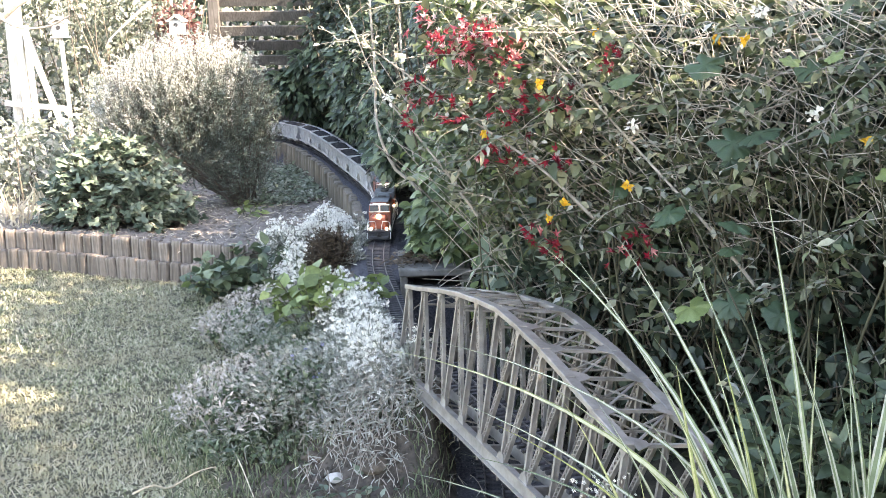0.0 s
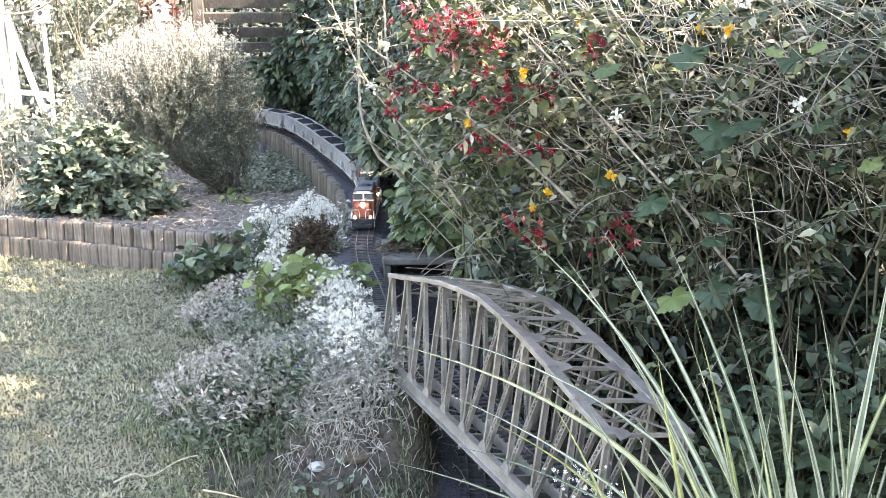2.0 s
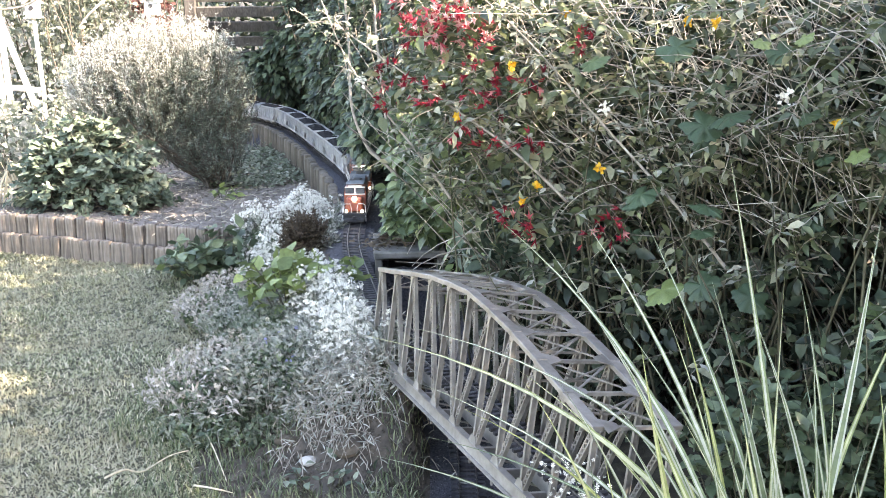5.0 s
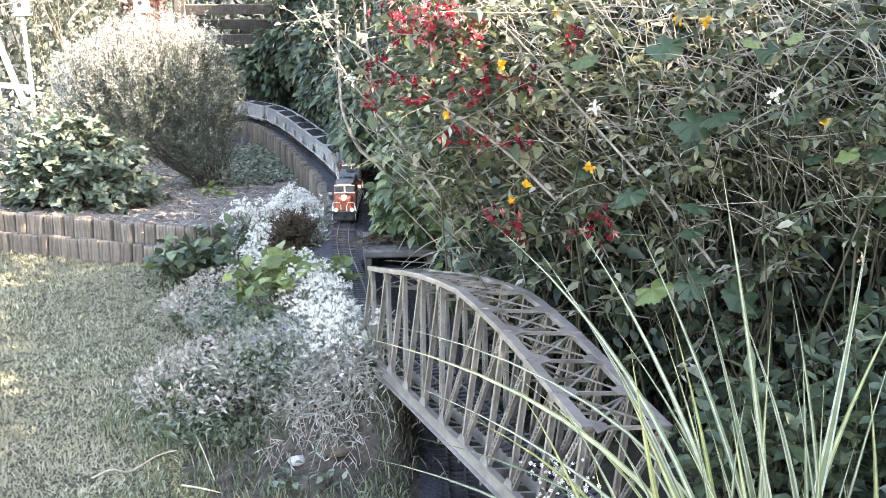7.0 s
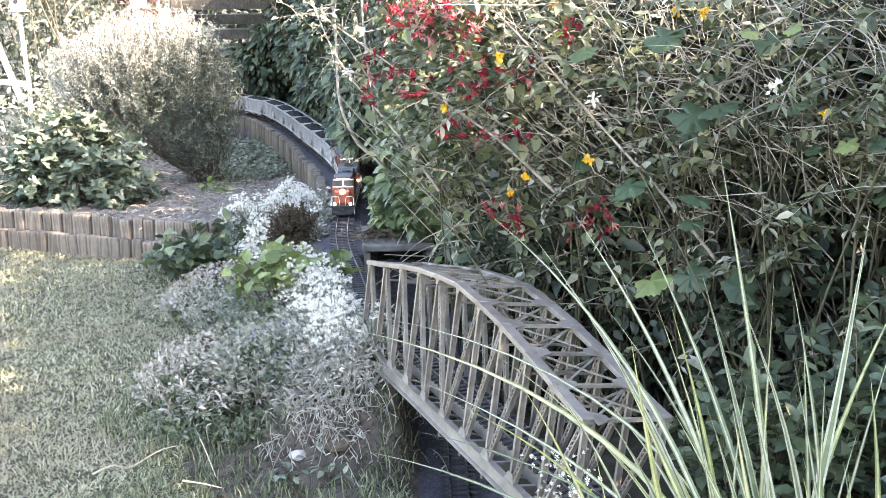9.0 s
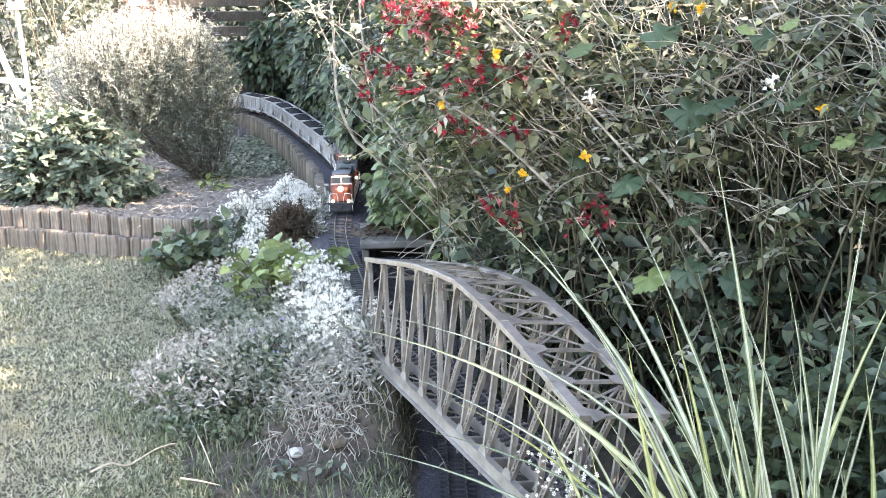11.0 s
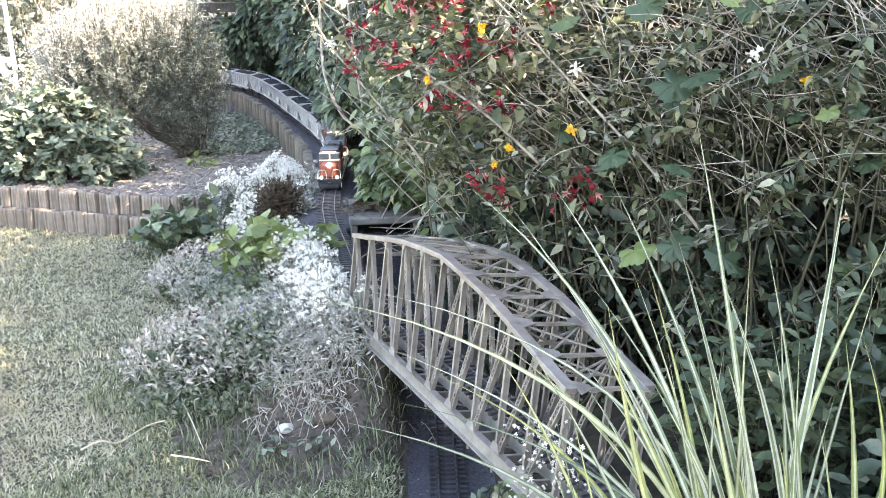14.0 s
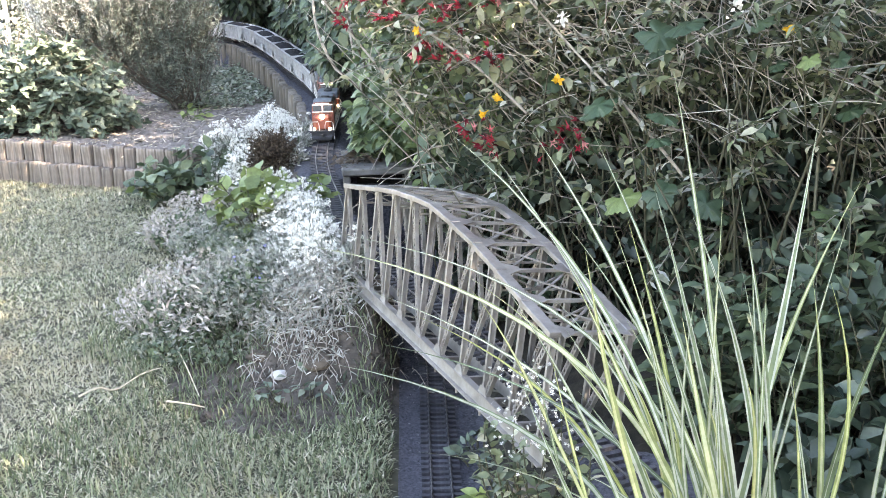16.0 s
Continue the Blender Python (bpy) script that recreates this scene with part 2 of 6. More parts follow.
def raw_mesh(name, verts, faces):
    """A mesh from an array of places and an array of faces of one size."""
    verts = np.asarray(verts, np.float32).reshape(-1, 3)
    faces = np.asarray(faces, np.int32)
    me = bpy.data.meshes.new(name)
    me.vertices.add(len(verts))
    me.vertices.foreach_set("co", verts.ravel())
    me.loops.add(faces.size)
    me.loops.foreach_set("vertex_index", faces.ravel())
    me.polygons.add(len(faces))
    me.polygons.foreach_set("loop_start", np.arange(0, faces.size, faces.shape[1], dtype=np.int32))
    me.update(calc_edges=True)
    return me


def put_mesh(name, me, mat, parent=None, label=""):
    mats = mat if isinstance(mat, (list, tuple)) else [mat]
    if not me.materials:
        for one in mats:
            me.materials.append(one)
    ob = new(name, me)
    if parent is not None:
        ob.parent = parent
    if label:
        ob["label"] = label
    return ob


def part(name, bm, mat, parent, label="", smooth=False):
    me = bpy.data.meshes.new(name)
    bm.to_mesh(me)
    bm.free()
    if smooth:
        for p in me.polygons:
            p.use_smooth = True
    return put_mesh(name, me, mat, parent, label)


def thing(name, label, category, at=(0, 0, 0), group="", kind=""):
    e = new(name)
    e.empty_display_size = 0.05
    e.location = at
    return tagged(e, label, category, group, kind)


def add_box(bm, lo, hi, bevel=0.0, m=None):
    r = bmesh.ops.create_cube(bm, size=1.0)
    lo, hi = Vector(lo), Vector(hi)
    mid, dim = (lo + hi) / 2, hi - lo
    for v in r["verts"]:
        v.co = Vector((v.co.x * dim.x, v.co.y * dim.y, v.co.z * dim.z)) + mid
    if bevel:
        es = list({e for v in r["verts"] for e in v.link_edges})
        got = bmesh.ops.bevel(bm, geom=es, offset=bevel, segments=1, affect="EDGES")
        vs = {v for f in got["faces"] for v in f.verts} | {v for v in r["verts"] if v.is_valid}
    else:
        vs = set(r["verts"])
    if m is not None:
        for v in vs:
            v.co = m @ v.co
    return bm


def box(lo, hi, bevel=0.0, m=None):
    return add_box(bmesh.new(), lo, hi, bevel, m)


def bar_matrix(a, b, up=(0, 0, 1)):
    """Local x along a to b, local z near up, origin at a."""
    a, b = Vector(a), Vector(b)
    x = (b - a).normalized()
    y = Vector(up).cross(x)
    y = y.normalized() if y.length > 1e-6 else Vector((0, 1, 0))
    z = x.cross(y)
    return Matrix.Translation(a) @ Matrix((x, y, z)).transposed().to_4x4()


def bar(a, b, w, h, up=(0, 0, 1), bevel=0.0):
    n = (Vector(b) - Vector(a)).length
    return box((0, -w / 2, -h / 2), (n, w / 2, h / 2), bevel, bar_matrix(a, b, up))


def cyl(r, depth, m, seg=12, r2=None):
    bm = bmesh.new()
    bmesh.ops.create_cone(bm, cap_ends=True, segments=seg, radius1=r, radius2=r if r2 is None else r2, depth=depth, matrix=m)
    return bm


def unit(v):
    return v / np.maximum(np.linalg.norm(v, axis=-1, keepdims=True), 1e-9)


def tubes(paths, radii, sides=4):
    """Tapered tubes along n paths of m places each: vertices and quads."""
    paths = np.asarray(paths, float)
    n, m, _ = paths.shape
    radii = np.broadcast_to(np.asarray(radii, float), (n, m))
    t = unit(np.gradient(paths, axis=1))
    ref = np.where(np.abs(t[..., 2:3]) > 0.9, np.array([1.0, 0, 0]), np.array([0, 0, 1.0]))
    a = unit(np.cross(t, ref))
    b = np.cross(t, a)
    ang = np.arange(sides) * 2 * np.pi / sides
    ring = a[:, :, None] * np.cos(ang)[:, None] + b[:, :, None] * np.sin(ang)[:, None]
    v = paths[:, :, None] + ring * radii[:, :, None, None]
    idx = np.arange(n * m * sides).reshape(n, m, sides)
    nxt = np.roll(idx, -1, axis=2)
    f = np.stack([idx[:, :-1], nxt[:, :-1], nxt[:, 1:], idx[:, 1:]], -1).reshape(-1, 4)
    return v.reshape(-1, 3), f


def tube_mesh(name, paths, radii, sides=4):
    me = raw_mesh(name, *tubes(paths, radii, sides))
    me.polygons.foreach_set("use_smooth", np.ones(len(me.polygons), bool))
    return me


OVATE = (np.array([(0, 0, 0), (-.27, .32, .07), (.27, .32, .07), (0, .34, 0), (-.2, .68, .03), (.2, .68, .03), (0, .68, -.04), (0, 1, -.14)]),
         np.array([(0, 3, 1), (0, 2, 3), (1, 3, 6), (1, 6, 4), (3, 2, 5), (3, 5, 6), (4, 6, 7), (6, 5, 7)]))
LANCE = (np.array([(0, 0, 0), (-.13, .4, .04), (.13, .4, .04), (0, .42, 0), (0, 1, -.12)]),
         np.array([(0, 3, 1), (0, 2, 3), (1, 3, 4), (3, 2, 4)]))
SLIM = (np.array([(-.06, 0, 0), (.06, 0, 0), (.07, .5, .03), (-.07, .5, .03), (0, 1, -.05)]),
        np.array([(0, 1, 2), (0, 2, 3), (3, 2, 4)]))
_q = np.linspace(-math.pi / 2, 1.5 * math.pi, 40, endpoint=False)
_b = .52 + .065 * np.cos(5 * (_q - math.pi / 2)) + .022 * np.where(np.arange(40) % 2 == 0, 1, -1)
_b = _b * (1 - .72 * np.exp(-((np.arange(40) + 20) % 40 - 20) ** 2 / 3.0))
_fold = .03 * np.cos(5 * (_q - math.pi / 2))
BROAD = (np.vstack([[(0, .36, .03)], np.c_[.55 * _b * np.cos(_q), .36 + .55 * _b * np.sin(_q), .03 + .45 * _fold - .02], np.c_[_b * np.cos(_q), .36 + _b * np.sin(_q), _fold - .30 * _b ** 2]]),
         np.array([f for k in range(40) for f in ((0, 1 + k, 1 + (k + 1) % 40), (1 + k, 41 + k, 41 + (k + 1) % 40), (1 + k, 41 + (k + 1) % 40, 1 + (k + 1) % 40))]))
_c = np.linspace(-math.pi / 2, 1.5 * math.pi, 18, endpoint=False)
_d = .44 + .17 * np.cos(3 * (_c - math.pi / 2)) + .03 * np.where(np.arange(18) % 2 == 0, 1, -1)
_d = _d * (1 - .7 * (np.arange(18) == 0))
TRILOBE = (np.vstack([[(0, .36, .03)], np.c_[_d * np.cos(_c), .36 + _d * np.sin(_c), .08 * np.cos(3 * (_c - math.pi / 2)) - .25 * _d ** 2]]),
           np.array([(0, 1 + k, 1 + (k + 1) % 18) for k in range(18)]))
_p = np.arange(5) * 2 * np.pi / 5
STAR = (np.vstack([[(0, 0, 0)], np.vstack([[(.5 * np.sin(p + o) * k, .5 * np.cos(p + o) * k, .06 * k) for o, k in ((-.38, .8), (0, 1), (.38, .8))] for p in _p])]),
        np.array([f for k in range(5) for f in ((0, 2 + 3 * k, 1 + 3 * k), (0, 3 + 3 * k, 2 + 3 * k))]))
TRUMPET = (np.vstack([[(0, 0, 0)], [(.16 * np.cos(p), .62, .16 * np.sin(p)) for p in _p], [(.42 * np.cos(p + .3), .95, .42 * np.sin(p + .3)) for p in _p]]),
           np.array([(0, 1 + k, 1 + (k + 1) % 5) for k in range(5)] + [(1 + k, 6 + k, 1 + (k + 1) % 5) for k in range(5)]))


def leaves(name, shape, pos, d, up, size, wide=1.0):
    """One mesh of many leaves of one shape: stalk end at pos, tip along d, upper side towards up."""
    tv, tf = shape
    n = len(pos)
    d = unit(np.asarray(d, float))
    x = unit(np.cross(d, np.asarray(up, float) + 1e-4))
    z = np.cross(x, d)
    s = np.broadcast_to(np.asarray(size, float), (n,))[:, None, None]
    v = np.asarray(pos)[:, None] + s * (tv[None, :, :1] * wide * x[:, None] + tv[None, :, 1:2] * d[:, None] + tv[None, :, 2:3] * z[:, None])
    f = tf[None] + (np.arange(n) * len(tv))[:, None, None]
    return raw_mesh(name, v, f.reshape(-1, 3))


def rand_dirs(n, up=0.0):
    v = unit(rng.normal(size=(n, 3)))
    v[:, 2] += up
    return unit(v)


def smooth_line(points, step):
    """A curve through the points, cut into equal steps."""
    p = np.asarray(points, float)
    p = np.vstack([2 * p[0] - p[1], p, 2 * p[-1] - p[-2]])
    out = []
    for k in range(1, len(p) - 2):
        t = np.linspace(0, 1, 40, endpoint=False)[:, None]
        a, b, c, d = p[k - 1:k + 3]
        out.append(.5 * (2 * b + (c - a) * t + (2 * a - 5 * b + 4 * c - d) * t ** 2 + (3 * b - a - 3 * c + d) * t ** 3))
    q = np.vstack(out + [p[-2:-1]])
    s = np.r_[0, np.cumsum(np.linalg.norm(np.diff(q, axis=0), axis=1))]
    u = np.arange(0, s[-1], step)
    return np.stack([np.interp(u, s, q[:, k]) for k in range(q.shape[1])], 1)


# ---- plan ----
BDIR = np.array([0.3512, -0.9363])        # along the bridge, towards the viewer
BNRM = np.array([0.9363, 0.3512])         # across it
BLEFT = np.array([-0.1264, 3.2215])       # far end of the open side's lower chord
BACROSS = np.array([0.927, 0.3477, -0.1407])   # the old bridge leans eight degrees to the thicket
BUP = np.array([0.1318, 0.0493, 0.9901])
BWIDTH = 0.1744
PANEL = 0.1294
BLEN = 10 * PANEL
Z_CH = 0.205                              # middle of the lower chord
Z_UP = 0.25                               # rail head of the upper line
Z_LOW = -0.03                             # rail head of the lower line


def on_bridge(u, across, z):
    """A place in the bridge's own frame: u along it, across, z up its leaning posts."""
    p = np.array([*BLEFT, Z_CH]) + np.array([*BDIR, 0]) * u + BACROSS * across + BUP * (z - Z_CH)
    return (float(p[0]), float(p[1]), float(p[2]))


_near = [on_bridge(u, BWIDTH / 2, Z_UP)[:2] for u in (2.3, 1.9, 1.33, 0.66, 0.0)]
UPPER = smooth_line(_near + [(-.125, 3.50), (-.197, 3.93), (-.250, 4.27), (-.278, 4.57), (-.288, 4.91), (-.290, 5.23), (-.306, 5.52), (-.372, 5.94), (-.487, 6.41),
                             (-.643, 6.97), (-.806, 7.55), (-1.02, 8.17), (-1.32, 8.62), (-1.75, 8.92), (-2.4, 9.1)], 0.013)
LOWER = smooth_line([(.145, .9), (.141, 1.8), (.141, 2.4), (.142, 2.8), (.138, 3.1), (.095, 3.55), (.02, 3.95), (-.05, 4.3), (-.15, 5.0)], 0.013)
EDGE = smooth_line([(-3.4, 5.66), (-2.7, 5.56), (-2.24, 5.49), (-1.93, 5.42), (-1.64, 5.31), (-1.31, 5.17), (-1.10, 5.10), (-.95, 5.04), (-.84, 5.04)], 0.01)
WALL = smooth_line([(-.372, 5.02), (-.40, 5.2), (-.43, 5.54), (-.51, 6.03), (-.63, 6.5), (-.785, 7.12), (-.97, 7.75), (-1.19, 8.33), (-1.42, 8.6), (-1.85, 8.8), (-2.5, 8.95)], 0.01)


def dist_side(x, y, line):
    """Distance to a line, and which side: positive to the right of its run."""
    q = line[::4]
    best = np.full(x.shape, 1e9)
    side = np.zeros(x.shape)
    for k in range(len(q) - 1):
        e = q[k + 1] - q[k]
        L = e @ e
        px, py = x - q[k, 0], y - q[k, 1]
        t = np.clip((px * e[0] + py * e[1]) / L, 0, 1)
        dx, dy = px - t * e[0], py - t * e[1]
        d = np.hypot(dx, dy)
        new_best = d < best
        side = np.where(new_best, np.sign(dx * e[1] - dy * e[0]), side)
        best = np.minimum(best, d)
    return best, side


UPPER_LAND = UPPER[UPPER[:, 1] > 3.24]
UPPER_NEAR = UPPER[UPPER[:, 1] < 1.90]


def step_up(v, a, b):
    t = np.clip((v - a) / (b - a), 0, 1)
    return t * t * (3 - 2 * t)


def wobble(x, y, s, seed=0.0):
    return np.sin(x * 7.1 * s + 1.3 + seed) * np.cos(y * 6.3 * s - .7 + seed) * .5 + np.sin(x * 17 * s - y * 13 * s + seed * 2) * .3 + np.sin(x * 31 * s + y * 37 * s + seed) * .2


def lay(x, y):
    """Height of the ground and its kind: 0 lawn, 1 dry soil, 2 ballast, 3 humus, 4 bank soil."""
    x, y = np.asarray(x, float), np.asarray(y, float)
    du, su = dist_side(x, y, UPPER_LAND)
    dn, _ = dist_side(x, y, UPPER_NEAR)
    dl, sl = dist_side(x, y, LOWER)
    de, se = dist_side(x, y, EDGE)
    dw, sw = dist_side(x, y, WALL)
    z = 0.008 * wobble(x, y, .35)
    kind = np.zeros(x.shape)
    # raised bed behind the edging, left of the palisade
    in_bed = ((se < 0) & (x < -.84) & (y > 5.0)) | ((x >= -.84) & (y > 5.04) & (sw < 0) & (y < 8.6)) & (x < -.36)
    bed = .135 - .06 * step_up(y, 5.6, 7.2) + .012 * wobble(x, y, .8, 1)
    z = np.where(in_bed, bed, z)
    kind = np.where(in_bed, 1, kind)
    # bank between lawn and upper line
    left = su < 0
    bank = (Z_UP - .022) * (1 - step_up(du, .07, .52)) + .012 * wobble(x, y, 1.0, 2)
    on_bank = (left | ((y < 3.26) & (x < .06))) & (y < 5.2) & (y > 2.6) & (du < .55)
    z = np.where(on_bank, np.maximum(bank, z), z)
    kind = np.where(on_bank & (du < .62), 4, kind)
    near_bank = (np.hypot((x + .26) / .34, (y - 2.95) / .42) < 1) & (x < .04)
    kind = np.where(near_bank, 4, kind)
    # behind the upper line: hedge foot
    back = (~left) & (y > 3.2)
    foot = np.where(du < .1, Z_UP - .02, Z_UP - .03 + .02 * wobble(x, y, .6, 3))
    z = np.where(back, foot, z)
    kind = np.where(back, 3, kind)
    right = (x > .24) & (y <= 3.3) & (y > .3)
    z = np.where(right, .02 + .10 * step_up(x - .24, .05, .7) + .015 * wobble(x, y, .8, 4), z)
    kind = np.where(right, 3, kind)
    # crest that carries the upper line
    crest = (du < .085) & (y > 3.24)
    z = np.where(crest, Z_UP - .018, z)
    kind = np.where((du < .115) & (y > 3.24), 2, kind)
    kind = np.where((sw > 0) & left & (y > 5.1) & (du < .3), 2, kind)
    z = np.where((sw > 0) & left & (y > 5.1) & (du < .3), Z_UP - .02, z)
    # mound that carries the near end of the bridge
    mound = (Z_UP - .03) * (1 - step_up(dn, .09, .34))
    z = np.where(dn < .34, np.maximum(mound, z), z)
    kind = np.where(dn < .10, 2, kind)
    # cutting of the lower line
    cut = (dl < .19) & (y < 4.2)
    floor_z = Z_LOW - .016
    z = np.where(cut, floor_z + (z - floor_z) * step_up(dl, .10, .17), z)
    kind = np.where((dl < .118) & (y < 4.2), 2, kind)
    return z, kind


def height(x, y):
    return lay(x, y)[0]


# ---- ground ----
gx = np.unique(np.r_[np.linspace(-70, -4, 14), np.linspace(-4, -2.6, 28), np.arange(-2.6, 1.3, .02), np.linspace(1.3, 4, 28), np.linspace(4, 70, 14)])
gy = np.unique(np.r_[np.linspace(-60, 0, 13), np.linspace(0, 1.4, 15), np.arange(1.4, 5.6, .02), np.arange(5.6, 9.2, .035), np.linspace(9.2, 12, 20), np.linspace(12, 80, 14)])
GX, GY = np.meshgrid(gx, gy)
GZ, GK = lay(GX, GY)
nx, ny = len(gx), len(gy)
GZ = GZ + np.where(GK == 1, .006, np.where(GK == 2, .002, .003)) * rng.normal(size=GZ.shape)
gi = np.arange(nx * ny).reshape(ny, nx)
gf = np.stack([gi[:-1, :-1], gi[:-1, 1:], gi[1:, 1:], gi[1:, :-1]], -1).reshape(-1, 4)
gm = raw_mesh("ground", np.stack([GX, GY, GZ], -1), gf)
for one in (M_LAWN_SOIL, M_SOIL, M_BALLAST, M_HUMUS, M_BANK):
    gm.materials.append(one)
gm.polygons.foreach_set("material_index", GK[:-1, :-1].ravel().astype(np.int32))
gm.polygons.foreach_set("use_smooth", np.ones(len(gf), bool))
ground = put_mesh("ground", gm, [])
tagged(ground, "garden ground with shaded lawn, dry soil bed and dark ballast", "ground", kind="structure")


def scatter_ground(n, x0, x1, y0, y1, kinds, keep=None):
    x, y = rng.uniform(x0, x1, n), rng.uniform(y0, y1, n)
    z, k = lay(x, y)
    ok = np.isin(k, kinds)
    if keep is not None:
        ok &= keep(x, y)
    return np.stack([x, y, z], 1)[ok]


def blades(name, base, lean, tall, wide, curl=.5):
    """Grass blades: root, knee, tip."""
    n = len(base)
    ang = rng.uniform(0, 2 * np.pi, n)
    side = np.stack([np.cos(ang), np.sin(ang), np.zeros(n)], 1) * wide[:, None]
    out = np.stack([-np.sin(ang), np.cos(ang), np.zeros(n)], 1)
    ldir = unit(np.stack([out[:, 0] * lean, out[:, 1] * lean, np.ones(n)], 1))
    knee = base + ldir * (tall * .55)[:, None]
    tip = knee + unit(ldir + out * (curl * rng.uniform(.2, 1.6, n))[:, None] - np.array([0, 0, .25])) * (tall * .5)[:, None]
    v = np.stack([base - side, base + side, knee + side * .8, knee - side * .8, tip], 1)
    f = np.array([(0, 1, 2), (0, 2, 3), (3, 2, 4)])[None] + (np.arange(n) * 5)[:, None, None]
    return raw_mesh(name, v, f.reshape(-1, 3))


pts = np.vstack([scatter_ground(190000, -2.6, .06, 1.95, 5.6, (0,)), scatter_ground(40000, -4.2, .9, -.6, 1.95, (0,)), scatter_ground(12000, -4.2, -2.6, 1.95, 5.6, (0,))])
n = len(pts)
lawn = put_mesh("lawn_grass", blades("lawn_grass", pts - np.array([0, 0, .002]), rng.uniform(.2, 2.4, n), rng.uniform(.012, .032, n), rng.uniform(.0012, .0028, n), 1.1), M_GRASS)
tagged(lawn, "short mown lawn grass, pale green with dry straw", "lawn", kind="stuff")
pts = scatter_ground(9000, -2.6, .06, 1.95, 5.6, (0,))
n = len(pts)
dry = put_mesh("dry_grass", blades("dry_grass", pts, rng.uniform(1.0, 4.0, n), rng.uniform(.02, .05, n), rng.uniform(.0008, .0016, n), 1.2), M_STRAW)
tagged(dry, "dead straw-coloured grass stalks lying in the lawn", "dry grass", kind="stuff")
edge_pts = scatter_ground(9000, -.9, .06, 2.1, 3.9, (0, 4), lambda x, y: (x > -.95 + .25 * np.sin(y * 5)) & (y < 3.6) & (np.hypot((x + .22) / .15, (y - 2.85) / .15) > 1))
n = len(edge_pts)
tall_grass = put_mesh("tall_grass", blades("tall_grass", edge_pts, rng.uniform(.1, .9, n), rng.uniform(.02, .060, n), rng.uniform(.0010, .0024, n), .7), M_GRASSGREEN)
tagged(tall_grass, "longer uncut grass along the foot of the bank", "grass", kind="stuff")

# ---- edging and palisade ----


def log_mesh(name, w, d, h, seed):
    """A half-round post with a worn, uneven top."""
    r = random.Random(seed)
    bm = bmesh.new()
    prof = [(-w / 2, d * .35), (-w / 2, -d * .22), (-w * .43, -d * .38), (-w * .15, -d * .46), (w * .15, -d * .46), (w * .43, -d * .38), (w / 2, -d * .22), (w / 2, d * .35)]
    lo = [bm.verts.new((x, y, -.06)) for x, y in prof]
    hi = [bm.verts.new((x, y, h - .008 + r.uniform(-.004, .004))) for x, y in prof]
    cap = [bm.verts.new((x * .88, y * .85, h + r.uniform(-.003, .003))) for x, y in prof]
    for a, b in ((lo, hi), (hi, cap)):
        for k in range(8):
            bm.faces.new((a[k], a[(k + 1) % 8], b[(k + 1) % 8], b[k]))
    bm.faces.new(cap)
    me = bpy.data.meshes.new(name)
    bm.to_mesh(me)
    bm.free()
    return me


def along(line, s):
    """Place and heading at s metres along a line of even steps."""
    step = np.linalg.norm(line[1] - line[0])
    k = min(max(s / step, 0), len(line) - 1.001)
    i = int(k)
    p = line[i] + (line[i + 1] - line[i]) * (k - i)
    d = line[min(i + 2, len(line) - 1)] - line[max(i - 2, 0)]
    return p, math.atan2(d[1], d[0])


def row_of_logs(owner, line, s0, s1, w, h, off, top_z, mat, seed):
    kinds = [log_mesh("log", w * f, w * .8, h, seed + k) for k, f in enumerate((1.0, .96, 1.0, .9, .97))]
    for me in kinds:
        me.materials.append(mat)
    r = random.Random(seed)
    s = s0
    while s < s1:
        p, a = along(line, s)
        ob = new("log", r.choice(kinds))
        ob.parent = owner
        nrm = (math.sin(a), -math.cos(a))
        ob.matrix_basis = pose(p[0] + nrm[0] * off, p[1] + nrm[1] * off, top_z - h + r.uniform(-.006, .006), r.uniform(-2, 2), r.uniform(-2.5, 2.5), math.degrees(a) + r.uniform(-5, 5))
        s += w * r.uniform(.95, 1.06)


edging = thing("bed_edging", "two stepped rows of weathered grey-brown timber palisade edging", "edging", kind="structure")
row_of_logs(edging, EDGE, .3, 2.62, .056, .20, .0, .185, M_LOG, 11)
row_of_logs(edging, EDGE, .3, 2.58, .058, .11, .052, .098, M_LOG, 23)
palisade = thing("palisade_wall", "curved retaining wall of weathered upright logs beside the track", "retaining wall", kind="structure")
row_of_logs(palisade, WALL[::-1], .2, 4.75, .068, .30, 0.0, .245, M_WALLLOG, 31)

# ---- railway tracks ----


def tie_mesh():
    bm = bmesh.new()
    add_box(bm, (-.006, -.046, -.012), (.006, .046, -.004))
    for y in (-.0235, .0235):
        add_box(bm, (-.005, y - .006, -.005), (.005, y + .006, -.0025))
    me = bpy.data.meshes.new("tie")
    bm.to_mesh(me)
    bm.free()
    me.materials.append(M_TIE)
    return me


